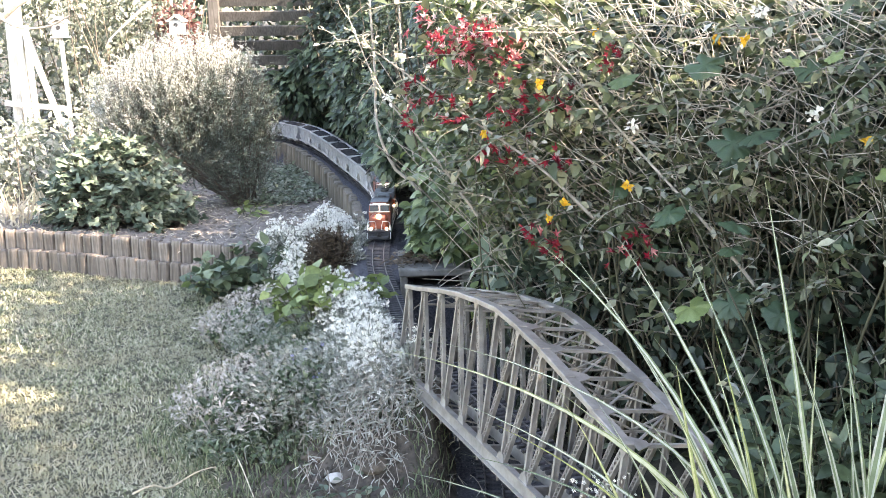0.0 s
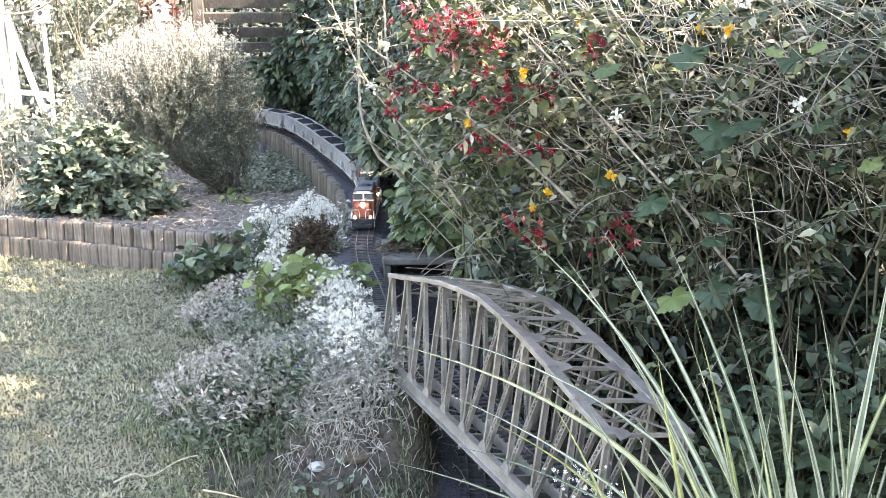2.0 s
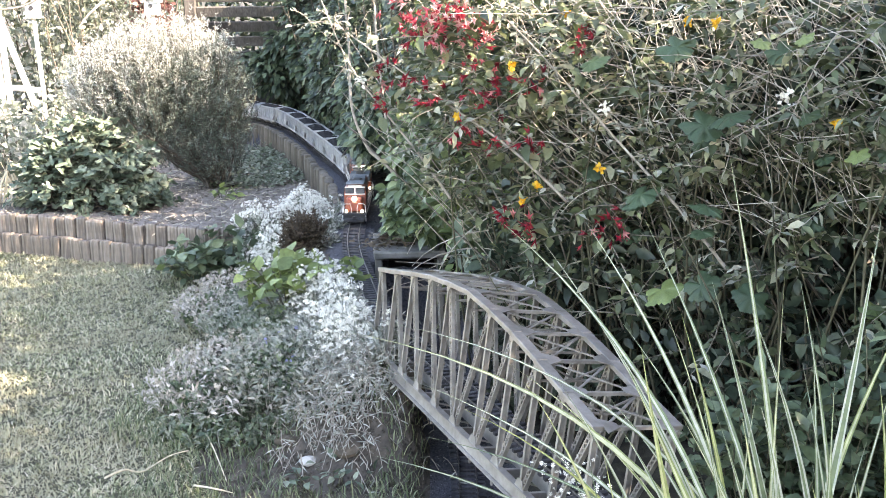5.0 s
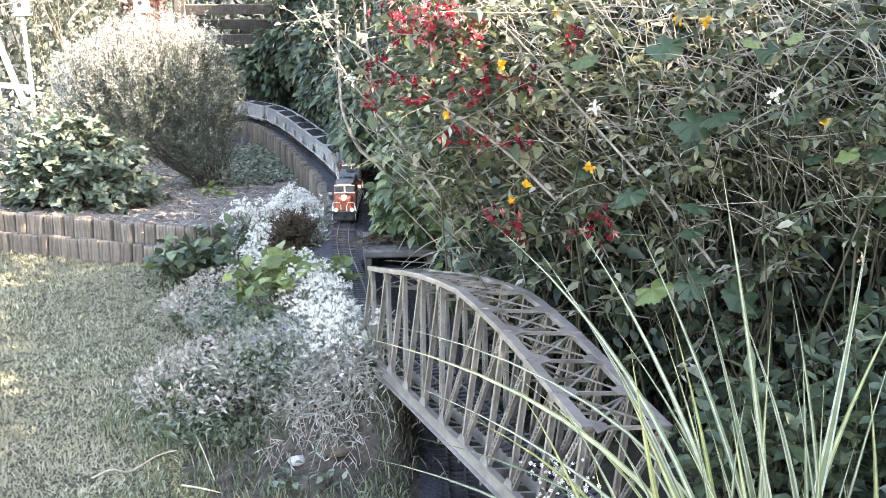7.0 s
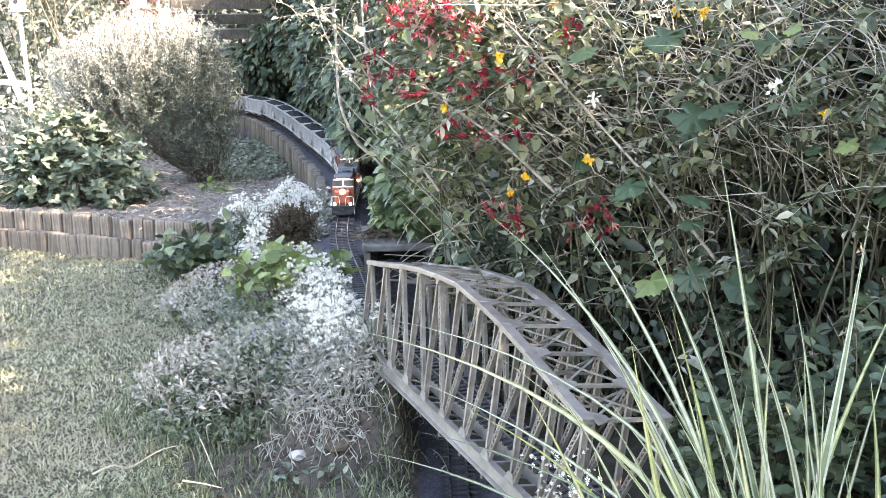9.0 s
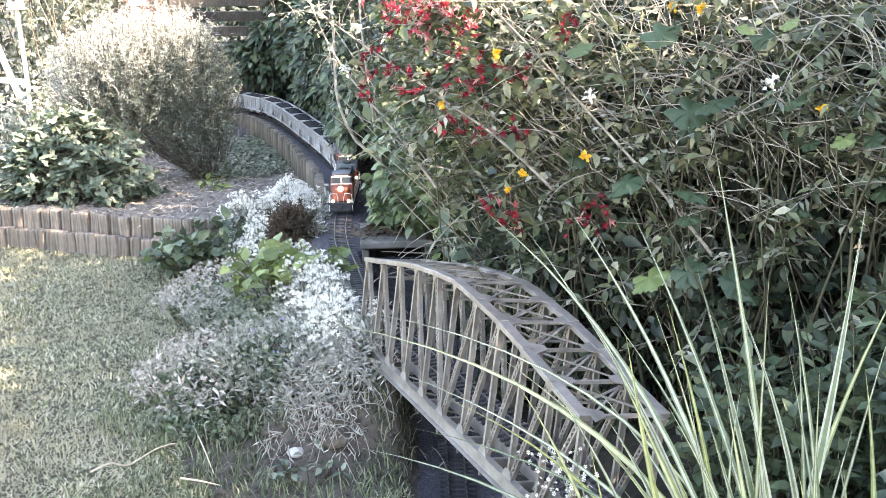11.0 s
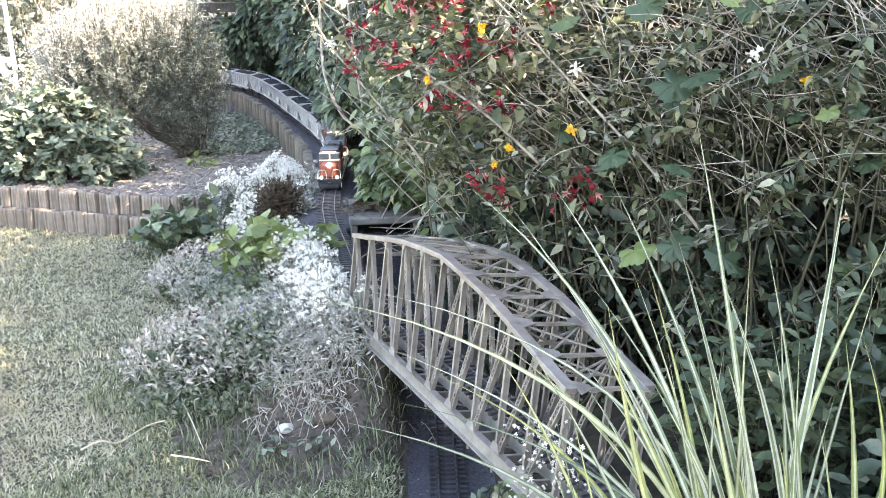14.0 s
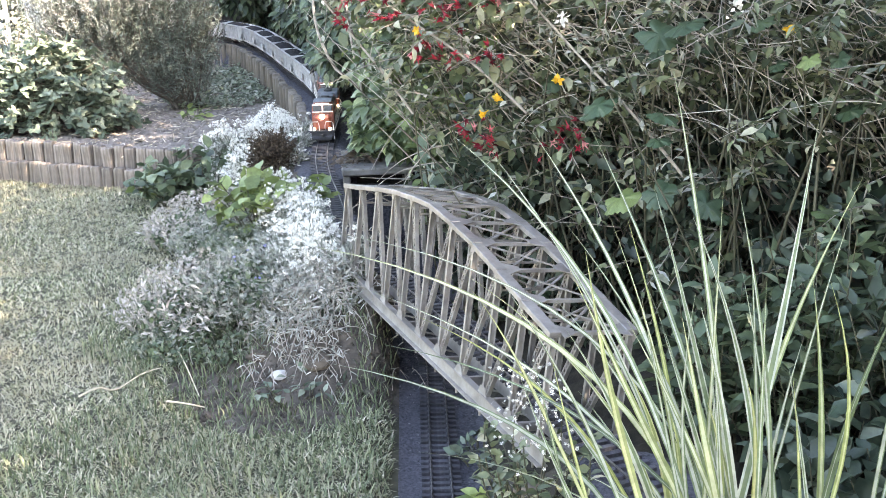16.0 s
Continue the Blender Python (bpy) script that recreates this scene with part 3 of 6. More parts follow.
def rail(owner, line, z, off, zs=None):
    d = np.gradient(line, axis=0)
    d = unit(d)
    nrm = np.stack([d[:, 1], -d[:, 0]], 1)
    c = line + nrm * off
    prof = [(-.0032, -.0070), (.0032, -.0070), (.0010, -.0052), (.0010, -.0022), (.0016, -.0018), (.0016, .0), (-.0016, .0), (-.0016, -.0018), (-.0010, -.0022), (-.0010, -.0052)]
    k = len(prof)
    v = np.concatenate([np.concatenate([c + nrm * a, np.full((len(c), 1), z + b)], 1)[:, None] for a, b in prof], 1)
    idx = np.arange(len(c) * k).reshape(len(c), k)
    nx_ = np.roll(idx, -1, axis=1)
    f = np.stack([idx[:-1], nx_[:-1], nx_[1:], idx[1:]], -1).reshape(-1, 4)
    return put_mesh("rail", raw_mesh("rail", v.reshape(-1, 3), f), M_RAIL, owner)


def track(line, z, label, pitch, most):
    owner = thing("model_railway_track", label, "railway track", kind="structure")
    rail(owner, line, z, -.0233)
    rail(owner, line, z, .0233)
    me = tie_mesh()
    length = .013 * (len(line) - 1)
    s, made = .01, 0
    while s < length and made < most:
        p, a = along(line, s)
        ob = new("tie", me)
        ob.parent = owner
        ob.matrix_basis = pose(p[0], p[1], z + random.uniform(-.0006, .0006), 0, 0, math.degrees(a) + random.uniform(-1, 1))
        s += pitch
        made += 1
    return owner


track(UPPER[30:], Z_UP, "dark narrow model railway track curving along the bank and over the bridge", .0265, 300)
track(LOWER[40:], Z_LOW, "dark model railway track in ballast passing under the bridge", .0265, 160)
OCTA = (np.array([(1, 0, 0), (0, 1, 0), (0, 0, 1), (-1, 0, 0), (0, -1, 0), (0, 0, -1)]) * .5,
        np.array([(0, 1, 2), (1, 3, 2), (3, 4, 2), (4, 0, 2), (1, 0, 5), (3, 1, 5), (4, 3, 5), (0, 4, 5)]))
pts = scatter_ground(60000, -1.3, .45, 2.0, 8.3, (2,))
near = pts[(pts[:, 1] < 4.2) | (rng.random(len(pts)) < .5)]
n = len(near)
stones = put_mesh("ballast_gravel", leaves("ballast_gravel", OCTA, near, rand_dirs(n), rand_dirs(n), rng.uniform(.002, .0065, n)), M_PEBBLE)
tagged(stones, "dark blue-grey fine ballast gravel under the rails", "gravel", kind="stuff")

# ---- truss bridge ----
bridge = thing("truss_bridge", "grey-brown painted model steel truss bridge with arched top chords", "bridge", on_bridge(0, 0, .19))
bridge_shift = Matrix.Translation(-Vector(bridge.location))
RISE = [.249, .273, .299, .322, .337, .347, .337, .322, .299, .273, .249]
ALONG = (BDIR[0], BDIR[1], 0)
UPV = tuple(float(v) for v in BUP)


def bpart(name, bm, label=""):
    bm.transform(bridge_shift)
    return part(name, bm, M_STEEL, bridge, label)


def laced_bar(a, b, wide, deep):
    """Two flat flanges joined by crossed lacing."""
    bm = bmesh.new()
    m = bar_matrix(a, b, ALONG)
    n = (Vector(b) - Vector(a)).length
    for o in (-1, 1):
        add_box(bm, (0, -deep / 2, o * wide / 2 - .0014), (n, deep / 2, o * wide / 2 + .0014), 0, m)
    steps = max(4, int(n / .0135))
    for j in range(steps):
        x0, x1 = n * j / steps, n * (j + 1) / steps
        for o in (-1, 1):
            p, q = m @ Vector((x0, -deep * .42, -o * wide / 2)), m @ Vector((x1, -deep * .42, o * wide / 2))
            add_box(bm, (0, -.0007, -.0011), ((q - p).length, .0007, .0011), 0, bar_matrix(p, q, UPV))
    return bm


def channel_post(a, b):
    """Rolled post: a web seen edge on and two flanges."""
    bm = bmesh.new()
    m = bar_matrix(a, b, ALONG)
    n = (Vector(b) - Vector(a)).length
    add_box(bm, (0, -.006, -.001), (n, .006, .001), 0, m)
    for o in (-1, 1):
        add_box(bm, (0, o * .006 - .001, -.004), (n, o * .006 + .001, .004), 0, m)
    return bm


def node_plate(u, across, z, wide, tall):
    """Gusset: a plate in the truss plane, wide at the chord and narrow at its free edge."""
    bm = bmesh.new()
    ring = []
    for o in (-.0012, .0012):
        ring.append([bm.verts.new(on_bridge(u + x * wide, across + o, z + y * tall)) for x, y in ((-1, 0), (-.62, .30), (-.34, 1), (.34, 1), (.62, .30), (1, 0))])
    bm.faces.new(ring[0])
    bm.faces.new(ring[1][::-1])
    for k in range(6):
        bm.faces.new((ring[0][k], ring[0][(k + 1) % 6], ring[1][(k + 1) % 6], ring[1][k]))
    bmesh.ops.recalc_face_normals(bm, faces=bm.faces)
    return bm


def deck_plate(u, across, z, side):
    """Flat triangular plate where the top bracing meets the chord."""
    bm = bmesh.new()
    for o in (0, .002):
        vs = [bm.verts.new(on_bridge(u + x, across + side * y, z + o - x * slope)) for x, y in ((-.026, .0), (-.008, .034), (.008, .034), (.026, .0))]
        bm.faces.new(vs)
    bm.verts.ensure_lookup_table()
    for k in range(4):
        bm.faces.new((bm.verts[k], bm.verts[(k + 1) % 4], bm.verts[4 + (k + 1) % 4], bm.verts[4 + k]))
    bmesh.ops.recalc_face_normals(bm, faces=bm.faces)
    return bm


for across, out in ((0.0, -1), (BWIDTH, 1)):
    bpart("lower_chord", bar(on_bridge(-.03, across, Z_CH), on_bridge(BLEN + .03, across, Z_CH), .010, .030, UPV, .0012))
    bpart("lower_flange", bar(on_bridge(-.03, across + out * .003, Z_CH - .0165), on_bridge(BLEN + .03, across + out * .003, Z_CH - .0165), .024, .003, UPV))
    bpart("lower_flange", bar(on_bridge(-.03, across + out * .003, Z_CH + .0165), on_bridge(BLEN + .03, across + out * .003, Z_CH + .0165), .018, .003, UPV))
    for k in range(11):
        u, h = PANEL * k, RISE[k]
        if k < 10:
            bpart("top_chord", bar(on_bridge(u - .006, across, Z_CH + h), on_bridge(u + PANEL + .006, across, Z_CH + RISE[k + 1]), .027, .012, UPV, .0012))
        bpart("post", channel_post(on_bridge(u, across, Z_CH + .012), on_bridge(u, across, Z_CH + h - .005)))
        if k < 5:
            bpart("laced_diagonal", laced_bar(on_bridge(u + .006, across, Z_CH + h - .007), on_bridge(u + PANEL - .008, across, Z_CH + .016), .012, .010))
        elif k > 5:
            bpart("laced_diagonal", laced_bar(on_bridge(u - .006, across, Z_CH + h - .007), on_bridge(u - PANEL + .008, across, Z_CH + .016), .012, .010))
        bpart("gusset_plate", node_plate(u, across + out * .0068, Z_CH + .013, .032, .024))
        bpart("gusset_plate", node_plate(u, across + out * .0060, Z_CH + h - .006, .017, -.014))
        bpart("bolt", cyl(.003, .016, Matrix.Translation(on_bridge(u, across + out * .008, Z_CH - .024)), 6))
for k in range(11):
    u, top = PANEL * k, Z_CH + RISE[k]
    slope = (RISE[max(k - 1, 0)] - RISE[min(k + 1, 10)]) / (PANEL * (min(k + 1, 10) - max(k - 1, 0)))
    bpart("top_strut", bar(on_bridge(u, .010, top), on_bridge(u, BWIDTH - .010, top), .0085, .007, UPV))
    bpart("floor_beam", bar(on_bridge(u, .006, Z_CH - .004), on_bridge(u, BWIDTH - .006, Z_CH - .004), .009, .020, UPV))
    for across, side in ((.011, 1), (BWIDTH - .011, -1)):
        bpart("deck_plate", deck_plate(u, across, top + .0036, side))
    if k < 10:
        nxt = Z_CH + RISE[k + 1]
        bpart("top_lateral", bar(on_bridge(u, .012, top + .001), on_bridge(u + PANEL, BWIDTH - .012, nxt + .001), .0055, .003, UPV))
        bpart("top_lateral", bar(on_bridge(u, BWIDTH - .012, top - .003), on_bridge(u + PANEL, .012, nxt - .003), .0055, .003, UPV))
        bpart("lower_lateral", bar(on_bridge(u, .01, Z_CH - .012), on_bridge(u + PANEL, BWIDTH - .01, Z_CH - .012), .006, .003, UPV))
    if 0 < k < 10:
        for across in (.012, BWIDTH - .012):
            bpart("sway_brace", bar(on_bridge(u, across, top - .006), on_bridge(u, BWIDTH / 2, top - .040), .004, .004, UPV))
        bpart("sway_strut", bar(on_bridge(u, .008, top - .043), on_bridge(u, BWIDTH - .008, top - .043), .005, .005, UPV))
for across in (BWIDTH / 2 - .024, BWIDTH / 2 + .024):
    bpart("stringer", bar(on_bridge(-.03, across, Z_CH + .022), on_bridge(BLEN + .03, across, Z_CH + .022), .008, .045, UPV))

# abutments
for u, name in ((-.08, "far"), (BLEN + .09, "near")):
    ab = thing("bridge_abutment", "brown mossy stone block carrying the end of the bridge", "abutment", on_bridge(u, BWIDTH / 2, -.05), group="bridge abutments")
    m = Matrix.Rotation(math.atan2(BDIR[1], BDIR[0]), 4, "Z")
    for row in range(3):
        for j in range(2):
            o = (-.5 if row % 2 else 0) * .03
            part("stone", box((-.07 + o * .3, -.12 + .12 * j + .002, .082 * row - .01), (.07 + o * .3, -.12 + .12 * (j + 1) - .002, .082 * (row + 1) - .014), .006, m), M_ABUT, ab)

# tunnel mouth
mouth = thing("tunnel_portal", "old concrete box culvert with a dark opening beside the track", "tunnel portal", (-.035, 4.13, -.05))
rot = Matrix.Rotation(radians(4), 4, "Z")
part("roof_slab", box((-.135, -.015, .315), (.135, .20, .342), .005, rot), M_CONCRETE, mouth)
part("side_wall", box((-.13, .0, -.03), (-.103, .45, .315), .004, rot), M_CONCRETE, mouth)
part("side_wall", box((.103, .0, -.03), (.13, .45, .315), .004, rot), M_CONCRETE, mouth)
part("back_wall", box((-.103, .43, -.03), (.103, .45, .315), .003, rot), M_HUMUS, mouth)
part("tunnel_roof", box((-.103, .03, .3), (.103, .43, .315), .003, rot), M_HUMUS, mouth)

# ---- train ----


def wheelset(owner, x, r=.0155):
    for y in (-.0235, .0235):
        part("wheel", cyl(r, .006, pose(x, y, r, 90, 0, 0), 14), M_WHEEL, owner)


def truck(owner, x, wheels, span):
    t = new("truck")
    t.parent = owner
    for y in (-.031, .031):
        part("side_frame", box((x - span / 2 - .014, y - .003, .011), (x + span / 2 + .014, y + .003, .024), .002), M_BLACK, t)
    part("bolster", box((x - .012, -.03, .016), (x + .012, .03, .03), .002), M_BLACK, t)
    for k in range(wheels):
        wheelset(t, x - span / 2 + span * k / (wheels - 1))
    return t


def hopper():
    e = thing("hopper_wagon", "light grey model hopper wagon heaped with black coal", "wagon", group="hopper wagons of the train")
    L, W = .315, .108
    bm = bmesh.new()
    prof = [(-L / 2 + .004, .132), (L / 2 - .004, .132), (L / 2 - .004, .088), (L / 2 - .045, .043), (-L / 2 + .045, .043), (-L / 2 + .004, .088)]
    a = [bm.verts.new((x, -W / 2 + .003, z)) for x, z in prof]
    b = [bm.verts.new((x, W / 2 - .003, z)) for x, z in prof]
    for k in range(1, 6):
        bm.faces.new((a[k], a[(k + 1) % 6], b[(k + 1) % 6], b[k]))
    bm.faces.new(a)
    bm.faces.new(b[::-1])
    bmesh.ops.recalc_face_normals(bm, faces=bm.faces)
    part("body", bm, M_HOPPER, e)
    for y in (-W / 2, W / 2):
        part("top_rail", box((-L / 2, y - .004, .128), (L / 2, y + .004, .137), .0015), M_HOPPER, e)
        for k in range(9):
            x = -L / 2 + .012 + (L - .024) * k / 8
            part("rib", box((x - .0025, y - .0025, .05 if 1 < k < 7 else .085), (x + .0025, y + .0025, .13), .0008), M_HOPPER, e)
        part("side_sill", box((-L / 2, y * .96 - .003, .036), (L / 2, y * .96 + .003, .046), .001), M_HOPPER, e)
    for x in (-L / 2, L / 2):
        part("end_rail", box((x - .004, -W / 2, .128), (x + .004, W / 2, .137), .0015), M_HOPPER, e)
        part("end_platform", box((x - .012, -.035, .034), (x + .012, .035, .044), .002), M_BLACK, e)
        part("coupler", box((x - .014, -.006, .022), (x + .014, .006, .032), .002), M_BLACK, e)
        for y in (-.04, .04):
            part("corner_post", box((x * .975 - .003, y - .003, .044), (x * .975 + .003, y + .003, .128)), M_HOPPER, e)
    part("centre_sill", box((-L / 2, -.012, .024), (L / 2, .012, .043), .002), M_BLACK, e)
    for x in (-.06, .06):
        part("discharge_chute", box((x - .03, -.035, .014), (x + .03, .035, .044), .008), M_HOPPER, e)
    # coal heap
    nu, nv = 34, 12
    u, v = np.meshgrid(np.linspace(-1, 1, nu), np.linspace(-1, 1, nv))
    z = .126 + .016 * (1 - u ** 6) * (1 - v ** 2) + .0035 * rng.normal(size=u.shape) * (1 - np.maximum(abs(u), abs(v)) ** 8)
    gi_ = np.arange(nu * nv).reshape(nv, nu)
    f = np.stack([gi_[:-1, :-1], gi_[:-1, 1:], gi_[1:, 1:], gi_[1:, :-1]], -1).reshape(-1, 4)
    put_mesh("coal_load", raw_mesh("coal_load", np.stack([u * (L / 2 - .005), v * (W / 2 - .004), z], -1), f), M_COAL, e, "heaped black coal")
    truck(e, -.105, 2, .05)
    truck(e, .105, 2, .05)
    return e


def loco():
    """Nose towards +x."""
    e = thing("diesel_locomotive", "orange and black model diesel locomotive with lit headlights", "locomotive", group="locomotives of the train")
    L, W = .53, .104
    part("deck", box((-L / 2, -W / 2, .040), (L / 2, W / 2, .050), .002), M_BLACK, e)
    for y in (-W / 2, W / 2):
        part("side_stripe", box((-L / 2 + .02, y - .0012, .0405), (L / 2 - .02, y + .0012, .049)), M_WHITEPAINT, e, "white sill stripe")
    part("hood", box((-L / 2 + .02, -.033, .05), (.125, .033, .140), .006), M_ORANGE, e)
    part("hood_roof", box((-L / 2 + .024, -.029, .1405), (.12, .029, .146), .002), M_ROOFGREY, e)
    part("hood_band", box((-L / 2 + .03, -.0338, .115), (.12, .0338, .128)), M_BLACK, e, "dark band")
    part("radiator", box((-L / 2 + .012, -.047, .118), (-L / 2 + .125, .047, .150), .004), M_ROOFGREY, e)
    part("radiator_grille", box((-L / 2 + .02, -.0478, .124), (-L / 2 + .117, .0478, .143), .001), M_BLACK, e)
    part("dynamic_brake", box((-.02, -.038, .13), (.07, .038, .152), .004), M_BLACK, e)
    for x in (-.20, -.165, -.02 + .02, .05):
        part("roof_fan", cyl(.019, .006, pose(x, 0, .154), 16), M_BLACK, e)
    # cab
    bm = bmesh.new()
    sec = [(-.046, .05), (.046, .05), (.048, .115), (.043, .150), (.022, .162), (-.022, .162), (-.043, .150), (-.048, .115)]
    a = [bm.verts.new((.120, y, z)) for y, z in sec]
    b = [bm.verts.new((.192 - (.010 if z > .12 else 0), y, z)) for y, z in sec]
    for k in range(8):
        bm.faces.new((a[k], a[(k + 1) % 8], b[(k + 1) % 8], b[k]))
    bm.faces.new(a[::-1])
    bm.faces.new(b)
    bmesh.ops.recalc_face_normals(bm, faces=bm.faces)
    part("cab", bm, M_ORANGE, e)
    part("cab_roof", box((.112, -.040, .160), (.188, .040, .166), .003), M_ROOFGREY, e)
    for y in (-.023, .023):
        w = part("windscreen", box((.181, y - .019, .122), (.1925, y + .019, .146), .002), M_PANE, e)
    part("window_frame", box((.183, -.044, .1475), (.1918, .044, .151)), M_WHITEPAINT, e)
    part("window_frame", box((.184, -.0028, .121), (.194, .0028, .148)), M_WHITEPAINT, e)
    part("window_frame", box((.185, -.045, .117), (.1935, .045, .121)), M_WHITEPAINT, e)
    for y in (-.048, .048):
        part("side_window", box((.132, y - .0015, .122), (.168, y + .0015, .146), .001), M_PANE, e)
    part("nose", box((.19, -.038, .05), (.242, .038, .112), .010), M_ORANGE, e)
    part("headlight", cyl(.0095, .008, pose(.243, 0, .108, 0, 90, 0), 16), M_LAMP, e, "glowing headlight")
    part("number_board", box((.1885, -.030, .1515), (.1935, .030, .1575), .001), M_WHITEPAINT, e, "pale lamp panel above the windscreen")
    part("nose_door", box((.2405, -.014, .054), (.2435, .014, .094), .002), M_ORANGE, e)
    for y in (-.034, .034):
        part("ditch_light", cyl(.0065, .006, pose(.258, y, .056, 0, 90, 0), 12), M_LAMP_LOW, e, "glowing ditch light")
    part("pilot", box((.250, -.048, .012), (.262, .048, .044), .004), M_BLACK, e)
    part("snow_plough", box((.258, -.044, .008), (.270, .044, .026), .004), M_BLACK, e)
    part("coupler", box((.262, -.007, .026), (.282, .007, .037), .002), M_BLACK, e)
    part("rear_coupler", box((-.282, -.007, .026), (-.262, .007, .037), .002), M_BLACK, e)
    part("fuel_tank", box((-.075, -.042, .014), (.075, .042, .042), .008), M_BLACK, e)
    # handrails
    for y in (-.050, .050):
        pts_ = [(-.25, y, .082), (-.1, y, .082), (.10, y, .082), (.115, y, .082)]
        put_mesh("handrail", tube_mesh("handrail", [pts_], .0013, 5), M_WHITEPAINT, e)
        for x in (-.25, -.19, -.13, -.07, -.01, .05, .11):
            put_mesh("stanchion", tube_mesh("stanchion", [[(x, y, .048), (x, y, .083)]], .0011, 4), M_WHITEPAINT, e)
        put_mesh("front_handrail", tube_mesh("front_handrail", [[(.256, y * .95, .046), (.256, y * .95, .082), (.256, y * .8, .088), (.256, y * .35, .088), (.256, y * .25, .07), (.256, y * .25, .046)]], .0016, 5), M_WHITEPAINT, e)
        put_mesh("step_rail", tube_mesh("step_rail", [[(.262, y, .012), (.262, y, .075)]], .0014, 5), M_WHITEPAINT, e)
    truck(e, -.165, 3, .086)
    truck(e, .165, 3, .086)
    return e


def s_of(line, y_at):
    """Run of the line, in metres, where it passes a given y."""
    return .013 * float(np.argmin(np.abs(line[:, 1] - y_at)))


def set_on(ob, s):
    p, a = along(UPPER, s)
    ob.matrix_basis = pose(p[0], p[1], Z_UP, 0, 0, math.degrees(a) + 180)


front = s_of(UPPER, 4.80)
engine = loco()
set_on(engine, front + .275)
second = copy_thing(engine, Matrix())
set_on(second, front + .275 + .555)
wagon = hopper()
s_w = front + .275 + .555 + .28 + .175
set_on(wagon, s_w)
k = 1
while s_w + .348 * k < .013 * len(UPPER) - .2 and k < 12:
    set_on(copy_thing(wagon, Matrix()), s_w + .348 * k)
    k += 1

# ---- plants: helpers ----


def sprays(base, d, length, droop=.0, m=6, jit=.04):
    """Twigs: n curved paths of m places."""
    n = len(base)
    t = np.linspace(0, 1, m)[None, :, None]
    d = unit(np.asarray(d, float))
    length = np.broadcast_to(np.asarray(length, float), (n,))[:, None, None]
    droop = np.broadcast_to(np.asarray(droop, float), (n,))[:, None, None]
    side = rand_dirs(n)[:, None]
    p = np.asarray(base)[:, None] + d[:, None] * length * t + side * jit * length * np.sin(t * 3.0) * 2
    p[..., 2:3] -= droop * length * t ** 2
    return p


def on_twigs(paths, per, t0=.15, spread=.9, up=1.0, flat=.5):
    """Leaf seats along twigs: place, direction, upper side."""
    n, m, _ = paths.shape
    t = np.clip(np.linspace(t0, 1, per)[None] + rng.normal(0, .03, (n, per)), 0, .999) * (m - 1)
    i = t.astype(int)
    fr = (t - i)[..., None]
    r = np.arange(n)[:, None]
    pos = paths[r, i] * (1 - fr) + paths[r, np.minimum(i + 1, m - 1)] * fr
    tan = unit(paths[r, np.minimum(i + 1, m - 1)] - paths[r, i])
    side = unit(np.cross(tan, np.array([0, 0, 1.0]) + .4 * rng.normal(size=tan.shape)))
    sign = np.where(np.arange(per) % 2 == 0, 1.0, -1.0)[None, :, None]
    d = unit(tan * .55 + side * sign * spread + rng.normal(0, .25, tan.shape))
    d[..., 2] -= .15
    u = unit(np.array([0, 0, up]) + rng.normal(0, flat, tan.shape))
    return pos.reshape(-1, 3), d.reshape(-1, 3), u.reshape(-1, 3)


def pick(frac, *arrays):
    keep = rng.random(len(arrays[0])) < frac
    return [a[keep] for a in arrays], [a[~keep] for a in arrays]


def leaf_part(owner, name, shape, seats, size, mat, label="", wide=1.0):
    n = len(seats[0])
    s = rng.uniform(size[0], size[1], n)
    ob = put_mesh(name, leaves(name, shape, *seats, s, wide), mat, owner, label)
    ob["kind"] = "stuff"
    return ob


def stem_part(owner, name, paths, r0, r1, mat, sides=4, label=""):
    m = np.asarray(paths).shape[1]
    ob = put_mesh(name, tube_mesh(name, paths, np.linspace(r0, r1, m)[None], sides), mat, owner, label)
    if len(paths) > 1:
        ob["kind"] = "stuff"
    return ob


def stem_parts(owner, name, paths, r0, r1, mat, sides=4, label=""):
    """Each stem a part of its own, placed in the world."""
    m = np.asarray(paths).shape[1]
    for path in paths:
        f = rng.uniform(.75, 1.25)
        shift(put_mesh(name, tube_mesh(name, path[None], np.linspace(r0, r1, m)[None] * f, sides), mat, owner, label))


# ---- flowering thicket beside the bridge ----
FN, FT = np.array([.64, .77]), np.array([.77, -.64])


def face(r, q, z):
    """A place in the thicket: r along its face, q into it, z up."""
    r, q, z = np.broadcast_arrays(np.asarray(r, float), np.asarray(q, float), np.asarray(z, float))
    return np.stack([FT[0] * r + FN[0] * q, FT[1] * r + FN[1] * q, z], -1)


def off_bridge(p, margin=.03):
    """Keeps seats clear of the bridge and the line through it."""
    rel = p[:, :2] - BLEFT
    a, u = rel @ BNRM, rel @ BDIR
    return ~((a < BWIDTH + .05 + margin) & (u > -.3) & (p[:, 2] < .66))


thicket = thing("flowering_shrub", "tall arching flowering shrub with red and pale pink trumpets", "shrub", tuple(face(-1.4, 2.9, .1)))


def shift(ob):
    """Meshes made in world places, hung under a thing that stands elsewhere."""
    ob.data.transform(Matrix.Translation(-Vector(ob.parent.location)))
    return ob


